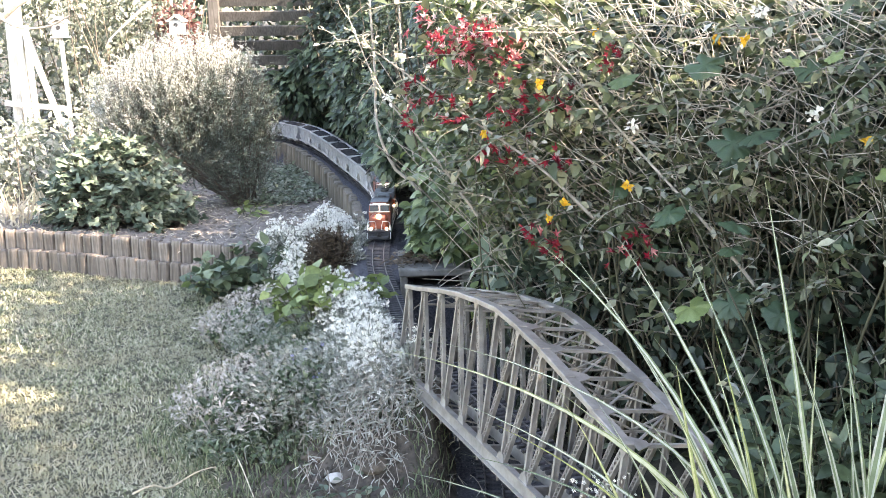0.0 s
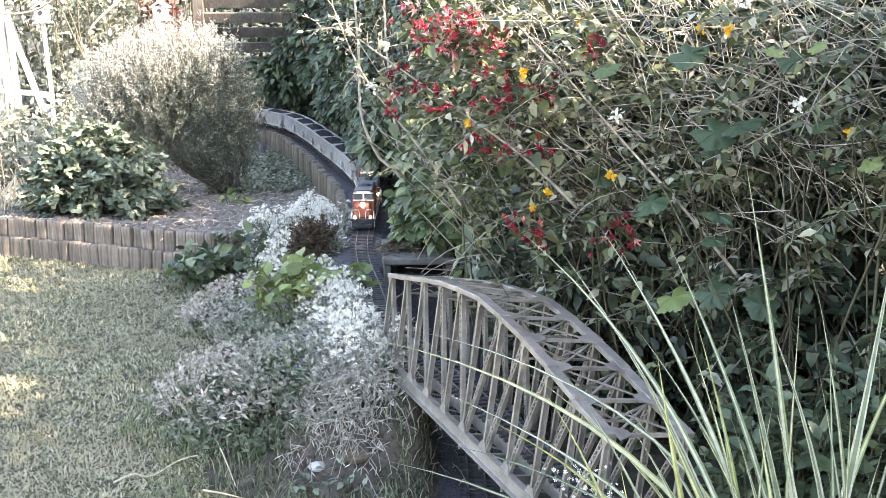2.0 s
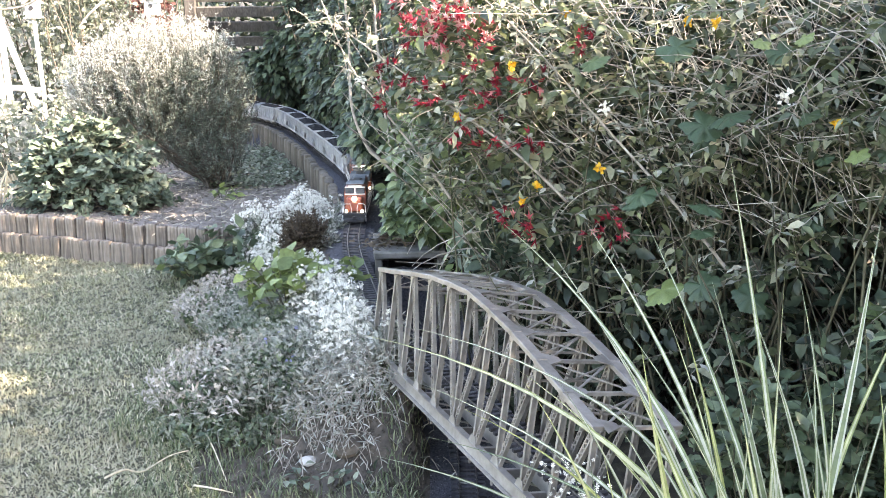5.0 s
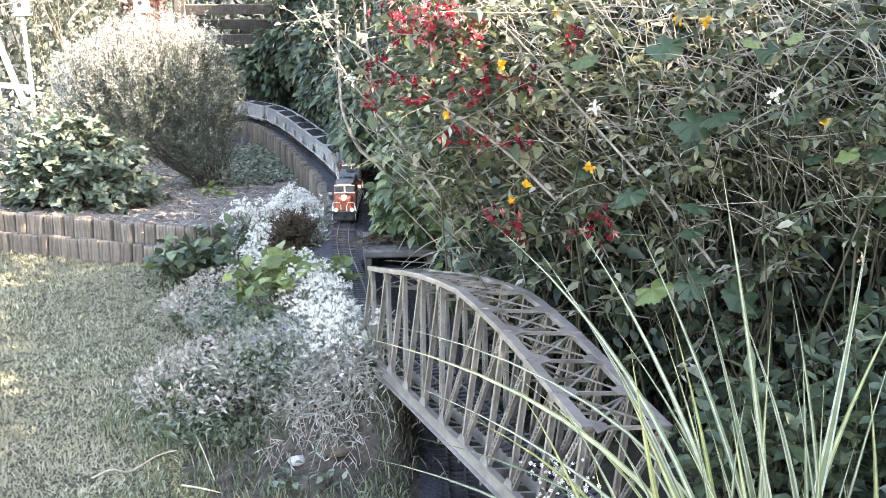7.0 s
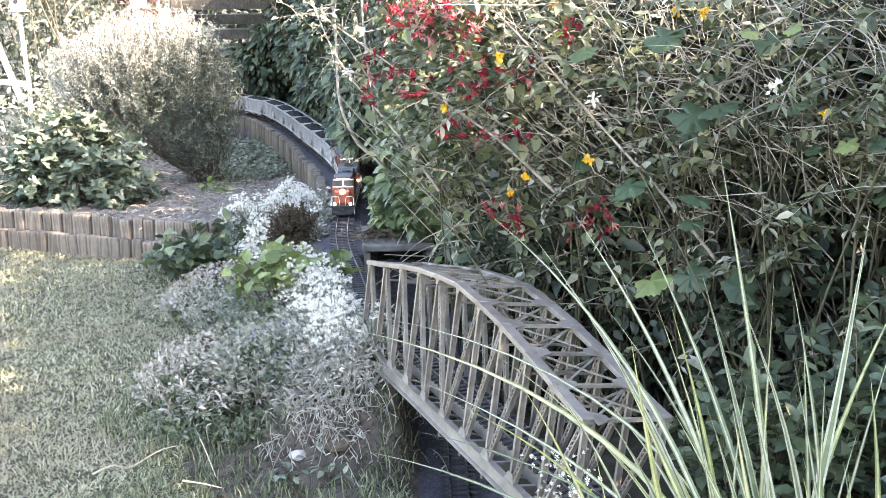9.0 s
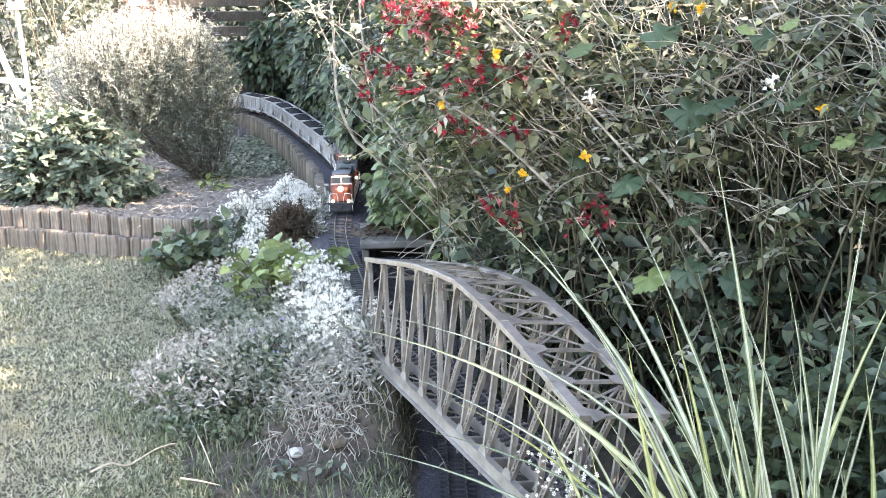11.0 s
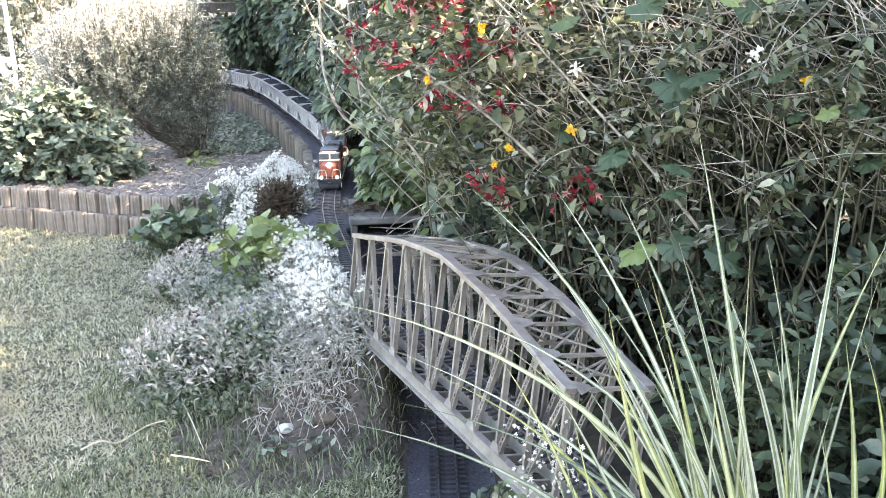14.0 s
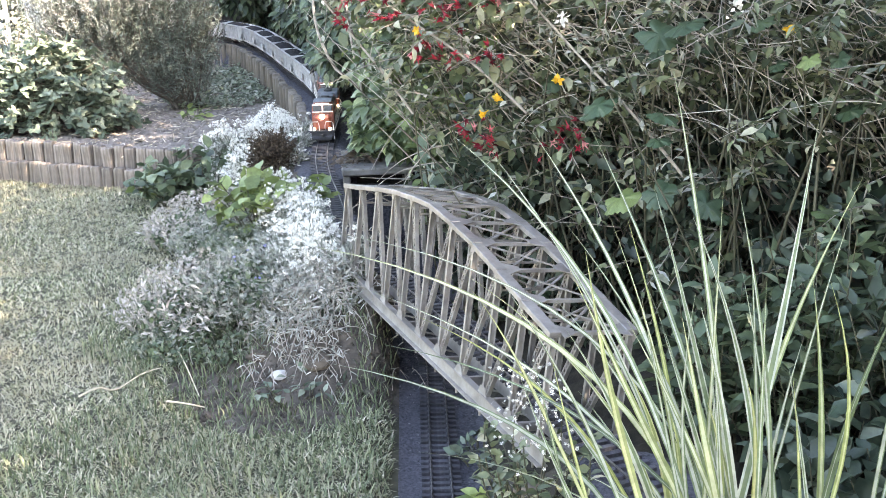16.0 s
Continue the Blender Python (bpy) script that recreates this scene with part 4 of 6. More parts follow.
n = 880
z = .28 + .98 * rng.random(n) ** .75
r = rng.uniform(-2.05, -.1, n)
q = 2.52 + rng.exponential(.22, n) + .10 * (1 - z)
base = face(r, q, z)
d = np.c_[np.outer(np.full(n, -.35), FN), np.full(n, .35)] + .75 * rng.normal(size=(n, 3)) * np.array([.8, .8, .55])
d[:, :2] -= .25 * FT
keep = ~((r > -1.35) & (z > .85) & (rng.random(n) < .3))
base, d = base[keep], d[keep]
n = len(base)
tw = sprays(base, d, rng.uniform(.14, .34, n), .25)
shift(stem_part(thicket, "twigs", tw, .0022, .0009, M_TWIG))
seats = on_twigs(tw, 20)
ok = off_bridge(seats[0])
seats = [a[ok] for a in seats]
(a_, b_) = pick(.8, *seats)
shift(leaf_part(thicket, "leaves", OVATE, a_, (.020, .050), M_WEIGELA, wide=.85))
shift(leaf_part(thicket, "pale_leaves", LANCE, b_, (.022, .048), M_SUNLEAF, "pale yellowish leaf tips", wide=1.2))
# deep fill so that the inside stays dense; dark leaf colour imitates shade
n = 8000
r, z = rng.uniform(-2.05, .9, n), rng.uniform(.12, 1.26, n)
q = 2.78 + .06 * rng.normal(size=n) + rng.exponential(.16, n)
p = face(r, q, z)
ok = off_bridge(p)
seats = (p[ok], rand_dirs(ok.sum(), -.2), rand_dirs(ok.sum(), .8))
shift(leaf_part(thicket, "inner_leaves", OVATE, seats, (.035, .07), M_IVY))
# low layer of dark leaves, colour standing in for shade behind the bridge
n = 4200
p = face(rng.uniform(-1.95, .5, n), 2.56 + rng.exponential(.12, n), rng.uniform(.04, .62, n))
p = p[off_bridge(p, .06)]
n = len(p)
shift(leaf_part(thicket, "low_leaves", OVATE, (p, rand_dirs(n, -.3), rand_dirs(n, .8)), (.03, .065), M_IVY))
# long arching canes
n = 140
r = rng.uniform(-1.8, .5, n)
base = face(r, rng.uniform(2.62, 3.1, n), .05)
lean = np.c_[np.outer(rng.uniform(-.95, -.1, n), FT) + np.outer(rng.uniform(-.32, .1, n), FN), np.full(n, 1.0)]
L = rng.uniform(.9, 1.5, n)
canes = sprays(base, lean, L, rng.uniform(.0, .28, n), 10, .03)
half = n * 3 // 5
stem_parts(thicket, "cane", canes[:half], .0032, .0011, M_TWIG, 5, "pale grey arching cane")
stem_parts(thicket, "cane", canes[half:], .0040, .0014, M_DARKTWIG, 5)
# fine dry twigs crossing one another near the top
n = 640
base = face(rng.uniform(-1.7, -.1, n), 2.46 + rng.exponential(.18, n), .68 + .60 * rng.random(n) ** .6)
fine = sprays(base, np.c_[np.outer(rng.uniform(-1, .15, n), FT), rng.uniform(.0, .9, n)] + .25 * rng.normal(size=(n, 3)), rng.uniform(.12, .42, n), .1, 6, .06)
shift(stem_part(thicket, "dry_twigs", fine, .0014, .0006, M_PALETWIG, 3))
# upright stems in the dark low part
n = 150
base = face(rng.uniform(-1.95, .4, n), 2.52 + rng.uniform(0, .35, n), .03)
base = base[off_bridge(base, .05)]
n = len(base)
low = sprays(base, np.array([0, 0, 1.0]) + .14 * rng.normal(size=(n, 3)), rng.uniform(.5, 1.0, n), .0, 6, .03)
stem_parts(thicket, "upright_stem", low, .0040, .0024, M_CANE, 5)

# flower trusses
PINK_AT = [(-.028, 3.166, 1.191), (.015, 3.131, 1.156), (.137, 3.029, 1.198), (.093, 3.066, 1.154), (.179, 2.994, 1.135), (.081, 3.076, 1.11), (.056, 3.096, 1.182), (.158, 3.012, 1.17)]
RED_AT = [(.182, 2.992, 1.066), (-.066, 3.198, 1.016), (-.075, 3.205, .937), (-.016, 3.156, .992), (.039, 3.111, .98), (.186, 2.988, .954), (.224, 2.957, 1.008), (.128, 3.036, .885),
          (.208, 2.97, .853), (.307, 2.888, .854), (.313, 2.882, 1.0), (.416, 2.797, 1.129), (.251, 2.934, .665), (.307, 2.888, .64), (.463, 2.758, .667), (.509, 2.72, .689)]
YELLOW_AT = [(.12, 3.004, .926), (.282, 2.869, .725), (.316, 2.842, .766), (.458, 2.723, .828), (.895, 2.36, .977), (.678, 2.54, 1.18), (.626, 2.584, 1.182), (.38, 2.788, 1.194), (.257, 2.89, 1.063)]
WHITE_AT = [(.463, 2.719, .979), (-.143, 3.223, 1.002), (.804, 2.436, 1.025), (.71, 2.56, 1.24)]
TOCAM = np.array([-.25, -.95, .2])
trumpets, pinks, whorls = [], [], []
for _ in range(4):
    k = 1 + .12 * rng.normal(size=TRUMPET[0].shape)
    me = raw_mesh("trumpet_flower", TRUMPET[0] * k, TRUMPET[1])
    me.materials.append(M_RED_EACH)
    trumpets.append(me)
    me = raw_mesh("trumpet_flower", TRUMPET[0] * k, TRUMPET[1])
    me.materials.append(M_PINK_EACH)
    pinks.append(me)
    me = raw_mesh("leaf", OVATE[0] * (1 + .1 * rng.normal(size=OVATE[0].shape)), OVATE[1])
    me.materials.append(M_LEAF_EACH)
    whorls.append(me)


def seat(owner, name, me, at, d, size):
    """One leaf or flower as a part, tip along d."""
    y = Vector(tuple(float(v) for v in d)).normalized()
    x = y.cross(Vector((random.gauss(0, .5), random.gauss(0, .5), 1))).normalized()
    rm = Matrix((x, y, x.cross(y))).transposed().to_4x4()
    ob = new(name, me)
    ob.parent = owner
    ob.matrix_basis = Matrix.Translation(Vector(tuple(float(v) for v in at)) - owner.location) @ rm @ Matrix.Diagonal((size, size, size, 1))
    return ob


for c in PINK_AT + RED_AT:
    bright = c in PINK_AT
    for _ in range(int(rng.integers(15, 22) if bright else rng.integers(8, 13))):
        seat(thicket, "trumpet_flower", random.choice(pinks if bright and random.random() < .7 else trumpets), np.array(c) + rng.normal(0, .021, 3), TOCAM + .8 * rng.normal(size=3), rng.uniform(.022, .035))
    for _ in range(7):
        seat(thicket, "leaf", random.choice(whorls), np.array(c) + [.01, .015, -.01] + rng.normal(0, .026, 3), TOCAM * .4 + rng.normal(size=3), rng.uniform(.035, .06))
for c in YELLOW_AT:
    shrub_f = thing("yellow_blossom", "double yellow-orange blossom on a thin green twig", "flower", c, group="yellow blossoms in the thicket")
    k = 16
    put_mesh("petals", leaves("petals", OVATE, rng.normal(0, .003, (k, 3)), unit(TOCAM * .5 + rng.normal(size=(k, 3))), rand_dirs(k), rng.uniform(.010, .017, k), 1.3), M_YELLOW, shrub_f)
    cc = np.array([[0, .004, 0]])
    put_mesh("twig", tube_mesh("twig", sprays(cc, np.array([[.3, .55, -.5]]), .16, .1), np.linspace(.0016, .001, 6)[None], 4), M_CANE, shrub_f)
for c in WHITE_AT:
    wf = thing("white_blossom", "small white blossom cluster at the end of a twig", "flower", c, group="white blossoms in the thicket")
    put_mesh("petals", leaves("petals", OVATE, rng.normal(0, .006, (18, 3)), rand_dirs(18), rand_dirs(18), rng.uniform(.010, .018, 18), 1.2), M_PETAL, wf)
    put_mesh("twig", tube_mesh("twig", sprays(np.array([[0, .004, 0]]), np.array([[.5, .4, -.4]]), .18, .05), np.linspace(.0018, .001, 6)[None], 4), M_TWIG, wf)

# pale arching sprays reaching out over the track
arm = thing("arching_branch", "pale bare branch with small cream leaves arching over the track", "branch", (.27, 2.92, .84))
arms = [smooth_line([(-.30, 3.40, 1.16), (-.22, 3.33, 1.15), (-.09, 3.22, 1.07), (.13, 3.04, .93), (.27, 2.92, .84), (.42, 2.86, .70)], .05),
        smooth_line([(-.26, 3.36, 1.22), (-.20, 3.31, 1.08), (-.15, 3.27, 1.0), (-.09, 3.22, .93), (.02, 3.15, .80), (.12, 3.12, .66)], .05),
        smooth_line([(.08, 3.08, 1.32), (.22, 2.96, 1.20), (.32, 2.88, 1.10), (.47, 2.76, .93), (.63, 2.62, .75), (.75, 2.58, .6)], .05)]
for a_l in arms:
    shift(put_mesh("limb", tube_mesh("limb", a_l[None], np.linspace(.0018, .0042, len(a_l))[None], 5), M_TWIG, arm))
    tw = sprays(np.repeat(a_l, 3, 0), rand_dirs(3 * len(a_l), .35), rng.uniform(.03, .10, 3 * len(a_l)), .1)
    shift(stem_part(arm, "twigs", tw, .0012, .0007, M_TWIG, 3))
    shift(leaf_part(arm, "leaves", OVATE, on_twigs(tw, 4), (.012, .028), M_SUNLEAF, wide=.9))

# big vine leaves
VINE_AT = [(.637, 2.561, .969, .078), (.689, 2.518, .974, .074), (.583, 2.607, 1.133, .068), (.453, 2.714, 1.098, .06), (.56, 2.626, .80, .07), (.682, 2.524, .775, .062), (.585, 2.605, .57, .075),
           (.762, 2.458, 1.145, .034), (.832, 2.40, 1.16, .034), (.927, 2.321, .93, .04), (.668, 2.536, .72, .05), (.773, 2.448, .60, .066), (.537, 2.644, .77, .055), (.656, 2.545, .60, .066)]
vine = thing("climbing_vine", "climbing vine with large lobed green leaves through the thicket", "vine", (.62, 2.85, .05))
vmesh = []
for k in range(3):
    jig = np.array(BROAD[0]) * (1 + .05 * rng.normal(size=BROAD[0].shape))
    me = raw_mesh("vine_leaf", jig, BROAD[1])
    me.polygons.foreach_set("use_smooth", np.ones(len(me.polygons), bool))
    me.materials.append(M_VINE)
    vmesh.append(me)
pale_me = raw_mesh("vine_leaf", np.array(BROAD[0]) * (1 + .05 * rng.normal(size=BROAD[0].shape)), BROAD[1])
pale_me.materials.append(M_FRESH)
extra = np.c_[face(rng.uniform(-1.75, -.5, 34), 2.45 + rng.exponential(.10, 34), rng.uniform(.16, 1.2, 34)), rng.uniform(.034, .058, 34)]
for k, (x, y, z_, s) in enumerate(list(VINE_AT) + [tuple(e) for e in extra if off_bridge(e[None, :3], .06)[0]]):
    ob = new("vine_leaf", pale_me if k in (6, 7, 8, 9) else vmesh[k % 3])
    ob.parent = vine
    tilt = Vector((-.25 + random.uniform(-.5, .5), -.35 + random.uniform(-.45, .35), .85)).normalized()
    yv = Vector((random.uniform(-.8, .8), -.5, -.4))
    yv = (yv - tilt * yv.dot(tilt)).normalized()
    xv = yv.cross(tilt)
    rm = Matrix((xv, yv, tilt)).transposed().to_4x4()
    ob.matrix_basis = Matrix.Translation(Vector((x, y, z_)) - vine.location) @ rm @ Matrix.Diagonal((s * 1.15, s * 1.15, s * 1.15, 1))
vp = sprays(face(rng.uniform(-1.7, -.6, 16), 2.62, .06), np.array([-.1, -.05, 1.0]) + .25 * rng.normal(size=(16, 3)), rng.uniform(.8, 1.3, 16), .05, 10, .08)
stem_parts(vine, "vine_stem", vp, .003, .0015, M_CANE, 4)

# leafy plants low on the hedge side, two with leaf colour darkened for shade
def leafy_stand(name, label, category, at, rx, ry, tall, stems, per, size, mat, lean=.35, shape=OVATE, wide=1.0, stem_mat=None, group="", zmin=.02):
    e = thing(name, label, category, (at[0], at[1], float(height(np.array([at[0]]), np.array([at[1]]))[0])), group=group)
    n = stems
    a, rr = rng.uniform(0, 2 * np.pi, n), np.sqrt(rng.random(n))
    bx, by = rx * rr * np.cos(a), ry * rr * np.sin(a)
    base = np.stack([bx, by, np.full(n, -.01)], 1)
    out = np.stack([bx / rx * lean, by / ry * lean, np.ones(n)], 1) + .14 * rng.normal(size=(n, 3))
    L = tall * rng.uniform(.55, 1.05, n) * (1 - .25 * rr)
    p = sprays(base, out, L, .12)
    if n > 60:
        stem_part(e, "thin_stems", p, .0022, .0012, stem_mat or M_CANE, 4)
    else:
        for path in p:
            stem_part(e, "stem", path[None], .0022, .0012, stem_mat or M_CANE, 4)
    seats = on_twigs(p, per, .25)
    ok = seats[0][:, 2] > zmin
    leaf_part(e, "leaves", shape, [s[ok] for s in seats], size, mat, wide=wide)
    return e


leafy_stand("leafy_perennial", "mid-green leafy perennial with pointed opposite leaves", "plant", (.96, 2.16), .24, .14, .66, 58, 17, (.035, .066), M_MIDGREEN, .25, wide=.85)
leafy_stand("leafy_perennial", "blue-green broad-leaved perennial, leaves darkened for deep shade", "plant", (1.20, 1.98), .24, .16, .60, 50, 16, (.04, .072), M_IVY, .25, wide=.9)
leafy_stand("leafy_perennial", "mid-green nettle-like perennial at the hedge foot", "plant", (.80, 2.20), .18, .12, .46, 44, 14, (.035, .06), M_MIDGREEN, .25)
leafy_stand("leafy_perennial", "low broad-leaved perennial beside the reeds, leaves darkened for shade", "plant", (.98, 1.86), .20, .12, .30, 46, 10, (.04, .075), M_IVY, .4, wide=1.1)

# upright blue-green lance leaves behind the bridge
iris = thing("hosta_clump", "clump of broad upright blue-green pointed leaves", "perennial", (.27, 3.42, .21))
k = 34
base = np.stack([rng.normal(0, .07, k), rng.normal(0, .03, k), np.zeros(k)], 1)
dd = unit(np.array([.0, -.12, 1.0]) + .20 * rng.normal(size=(k, 3)))
iris_shape = [raw_mesh("leaf", OVATE[0] * [.75, 1, 1] * (1 + .08 * rng.normal(size=OVATE[0].shape)), OVATE[1]) for _ in range(3)]
for me in iris_shape:
    me.materials.append(M_HOSTA)
for p, d in zip(base, dd):
    L = rng.uniform(.10, .16)
    foot = p + np.array(iris.location)
    tip = foot + d * rng.uniform(.16, .30)
    seat(iris, "leaf", random.choice(iris_shape), tip, d + rng.normal(0, .25, 3), L)
    shift(put_mesh("stalk", tube_mesh("stalk", [[foot, (foot + tip) / 2, tip]], .003, 4), M_CANE, iris))

# ---- clipped-by-nobody hedge behind the upper line ----
HB = smooth_line([(.42, 3.35), (.24, 3.75), (.12, 4.3), (-.03, 4.85), (-.10, 5.4), (-.17, 5.9), (-.30, 6.4), (-.45, 7.0), (-.58, 7.5), (-.70, 8.05), (-.84, 8.6), (-.95, 9.1), (-1.0, 9.7)], .02)
HBD = unit(np.gradient(HB, axis=0))
HBN = np.stack([HBD[:, 1], -HBD[:, 0]], 1)          # into the hedge


def hedge_seats(n, s0, s1, depth, z0, z1, shell=.0):
    i = rng.integers(int(s0 / .02), min(int(s1 / .02), len(HB)), n)
    z = rng.uniform(z0, z1, n)
    bulge = .07 * np.sin(i * .09) * np.cos(z * 7) - .10 * np.clip(z - .35, 0, .5)
    o = shell + rng.exponential(depth, n) + bulge
    return np.c_[HB[i] + HBN[i] * o[:, None], z], -HBN[i]


def hedge(name, label, s0, s1, count, size, mats, shape=OVATE, z1=1.56, twigs=160):
    e = thing(name, label, "hedge", (*[float(v) for v in HB[int((s0 + s1) / .04)] + HBN[int((s0 + s1) / .04)] * .35], .2))
    base, out = hedge_seats(twigs, s0, s1, .16, .3, z1, .08)
    d = np.c_[out * .7, np.full(len(out), .1)] + .6 * rng.normal(size=(len(out), 3))
    tw = sprays(base, d, rng.uniform(.12, .30, len(base)), .45)
    shift(stem_part(e, "twigs", tw, .002, .001, M_DARKTWIG, 4))
    seats = on_twigs(tw, 9)
    shift(leaf_part(e, "outer_leaves", shape, seats, size, mats[0]))
    p, out = hedge_seats(count, s0, s1, .13, .20, z1, .03)
    dd = np.c_[out, np.full(count, -.55)] + .7 * rng.normal(size=(count, 3))
    up = np.c_[out * .7, np.full(count, .8)] + .35 * rng.normal(size=(count, 3))
    shift(leaf_part(e, "leaves", shape, (p, dd, up), size, mats[1]))
    n = 60
    base, out = hedge_seats(n, s0, s1, .2, .18, .22, .1)
    st = sprays(base, np.array([0, 0, 1.0]) + .2 * rng.normal(size=(n, 3)), rng.uniform(.8, 1.5, n), 0, 8, .05)
    stem_parts(e, "stem", st, .006, .002, M_DARKTWIG, 5)
    return e


hedge("leafy_hedge", "fresh green broad-leaved bush overhanging the tunnel mouth", .2, 1.75, 3000, (.04, .085), (M_FRESH, M_WEIGELA), z1=1.8, twigs=190)
hedge("leafy_hedge", "dense dark green hedge overgrown with creeper beside the track", 1.6, 3.6, 8000, (.03, .065), (M_IVY, M_IVY), z1=1.68, twigs=260)
hedge("leafy_hedge", "dark hedge of long drooping leaves at the bend", 3.5, 5.3, 7500, (.035, .075), (M_IVY, M_IVY), twigs=240)
hedge("leafy_hedge", "dark broad-leaved creeper growing against the fence", 5.2, 6.5, 5500, (.05, .10), (M_IVY, M_IVY), z1=1.5, twigs=200)
bare = thing("bare_stems", "pale bare woody stems leaning out of the hedge", "branch", (-.15, 4.5, .24))
for pl, r0, r1 in (([(-.285, 4.50, 1.30), (-.268, 4.487, 1.016), (-.259, 4.437, .79), (-.19, 4.402, .627), (-.106, 4.386, .551), (-.02, 4.45, .30)], .005, .007),
                   ([(-.19, 4.67, 1.4), (-.178, 4.647, 1.274), (-.164, 4.594, 1.032), (-.14, 4.55, .8), (-.116, 4.506, .634), (-.05, 4.52, .26)], .004, .007),
                   ):
    ln = smooth_line(pl, .05)
    shift(put_mesh("stem", tube_mesh("stem", ln[None], np.linspace(r0, r1, len(ln))[None], 6), M_TWIG, bare))

def leaf_mass(name, label, category, root, blobs, per, size, mats, shape=OVATE, wide=1.0, droop=-.45):
    """A bush of hanging leaves: limbs from the root to each crown blob, leaves on the shell. blobs: x, y, z, rx, ry, rz."""
    e = thing(name, label, category, root)
    B = np.array(blobs, float)
    limbs = sprays(np.tile([root], (len(B), 1)) + rng.normal(0, .02, (len(B), 3)) * [1, 1, 0], B[:, :3] - root, np.linalg.norm(B[:, :3] - root, axis=1), .0, 7, .05)
    stem_parts(e, "limb", limbs, .006, .002, M_DARKTWIG, 5)
    # inner shell gets the darker leaf, the bush's own shade put into colour
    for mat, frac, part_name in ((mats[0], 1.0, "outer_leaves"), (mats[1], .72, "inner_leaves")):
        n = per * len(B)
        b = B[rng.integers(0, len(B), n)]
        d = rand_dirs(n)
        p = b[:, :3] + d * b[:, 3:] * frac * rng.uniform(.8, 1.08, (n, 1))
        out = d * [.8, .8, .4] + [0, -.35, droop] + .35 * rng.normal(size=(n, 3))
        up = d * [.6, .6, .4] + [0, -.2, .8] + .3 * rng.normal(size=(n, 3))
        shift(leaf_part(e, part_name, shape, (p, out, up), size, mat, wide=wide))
    return e


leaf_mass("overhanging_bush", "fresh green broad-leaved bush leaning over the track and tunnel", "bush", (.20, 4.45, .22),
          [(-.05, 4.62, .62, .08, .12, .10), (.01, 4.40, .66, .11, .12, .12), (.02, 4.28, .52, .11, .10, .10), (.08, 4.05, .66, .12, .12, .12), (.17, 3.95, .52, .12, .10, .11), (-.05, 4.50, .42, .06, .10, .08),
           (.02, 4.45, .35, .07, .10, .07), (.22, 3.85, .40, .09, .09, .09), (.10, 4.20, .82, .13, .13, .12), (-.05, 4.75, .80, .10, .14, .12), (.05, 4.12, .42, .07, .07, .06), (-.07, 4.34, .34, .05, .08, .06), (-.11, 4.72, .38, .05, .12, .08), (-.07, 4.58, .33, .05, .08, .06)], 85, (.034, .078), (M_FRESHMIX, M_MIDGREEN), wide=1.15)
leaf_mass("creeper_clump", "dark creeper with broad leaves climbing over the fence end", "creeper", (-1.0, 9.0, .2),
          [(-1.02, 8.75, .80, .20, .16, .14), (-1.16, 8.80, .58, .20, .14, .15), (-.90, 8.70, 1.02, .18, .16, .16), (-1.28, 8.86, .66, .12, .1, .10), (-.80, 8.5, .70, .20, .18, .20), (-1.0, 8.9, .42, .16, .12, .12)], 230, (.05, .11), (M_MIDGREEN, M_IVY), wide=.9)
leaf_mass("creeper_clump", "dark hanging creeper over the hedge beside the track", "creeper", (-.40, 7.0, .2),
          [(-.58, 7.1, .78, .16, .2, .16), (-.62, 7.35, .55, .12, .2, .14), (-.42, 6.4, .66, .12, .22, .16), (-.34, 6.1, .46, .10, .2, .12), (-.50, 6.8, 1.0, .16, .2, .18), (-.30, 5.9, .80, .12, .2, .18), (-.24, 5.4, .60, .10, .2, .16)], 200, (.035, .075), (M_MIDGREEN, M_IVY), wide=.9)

# far shelter of leaves behind and to the side, closing the garden; some only block sun
def far_screen(label, x0, x1, y0, y1, z1, count, size, mat, shape=OVATE, z0=.05):
    e = thing("garden_shrub", label, "shrub", ((x0 + x1) / 2, (y0 + y1) / 2, 0.05))
    c = np.array([x0, y0, z0]) + rng.random((count, 3)) * np.array([x1 - x0, y1 - y0, z1 - z0])
    c[:, 2] += .12 * wobble(c[:, 0] * 3, c[:, 1] * 3, 1)
    dd, up = rand_dirs(count, -.3), rand_dirs(count, .9)
    shift(leaf_part(e, "leaves", shape, (c, dd, up), size, mat))
    n = max(12, count // 250)
    b = np.stack([rng.uniform(x0, x1, n), rng.uniform(y0, y1, n), np.full(n, .03)], 1)
    shift(stem_part(e, "stems", sprays(b, np.array([0, 0, 1.0]) + .15 * rng.normal(size=(n, 3)), z1 * .95, 0, 7, .04), .008, .003, M_DARKTWIG, 5))
    return e


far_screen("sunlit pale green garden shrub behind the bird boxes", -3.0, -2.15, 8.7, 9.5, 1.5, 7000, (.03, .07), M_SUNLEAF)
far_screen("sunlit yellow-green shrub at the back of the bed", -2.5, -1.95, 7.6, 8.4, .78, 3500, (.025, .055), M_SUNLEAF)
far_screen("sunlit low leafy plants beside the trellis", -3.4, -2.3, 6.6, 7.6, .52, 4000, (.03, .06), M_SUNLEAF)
far_screen("copper-red leaved shrub behind the bird box", -2.25, -1.95, 8.7, 9.1, 1.25, 900, (.03, .06), M_COPPER, z0=.6)
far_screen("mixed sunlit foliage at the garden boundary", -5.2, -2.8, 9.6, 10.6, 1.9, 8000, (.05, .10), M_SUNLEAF)
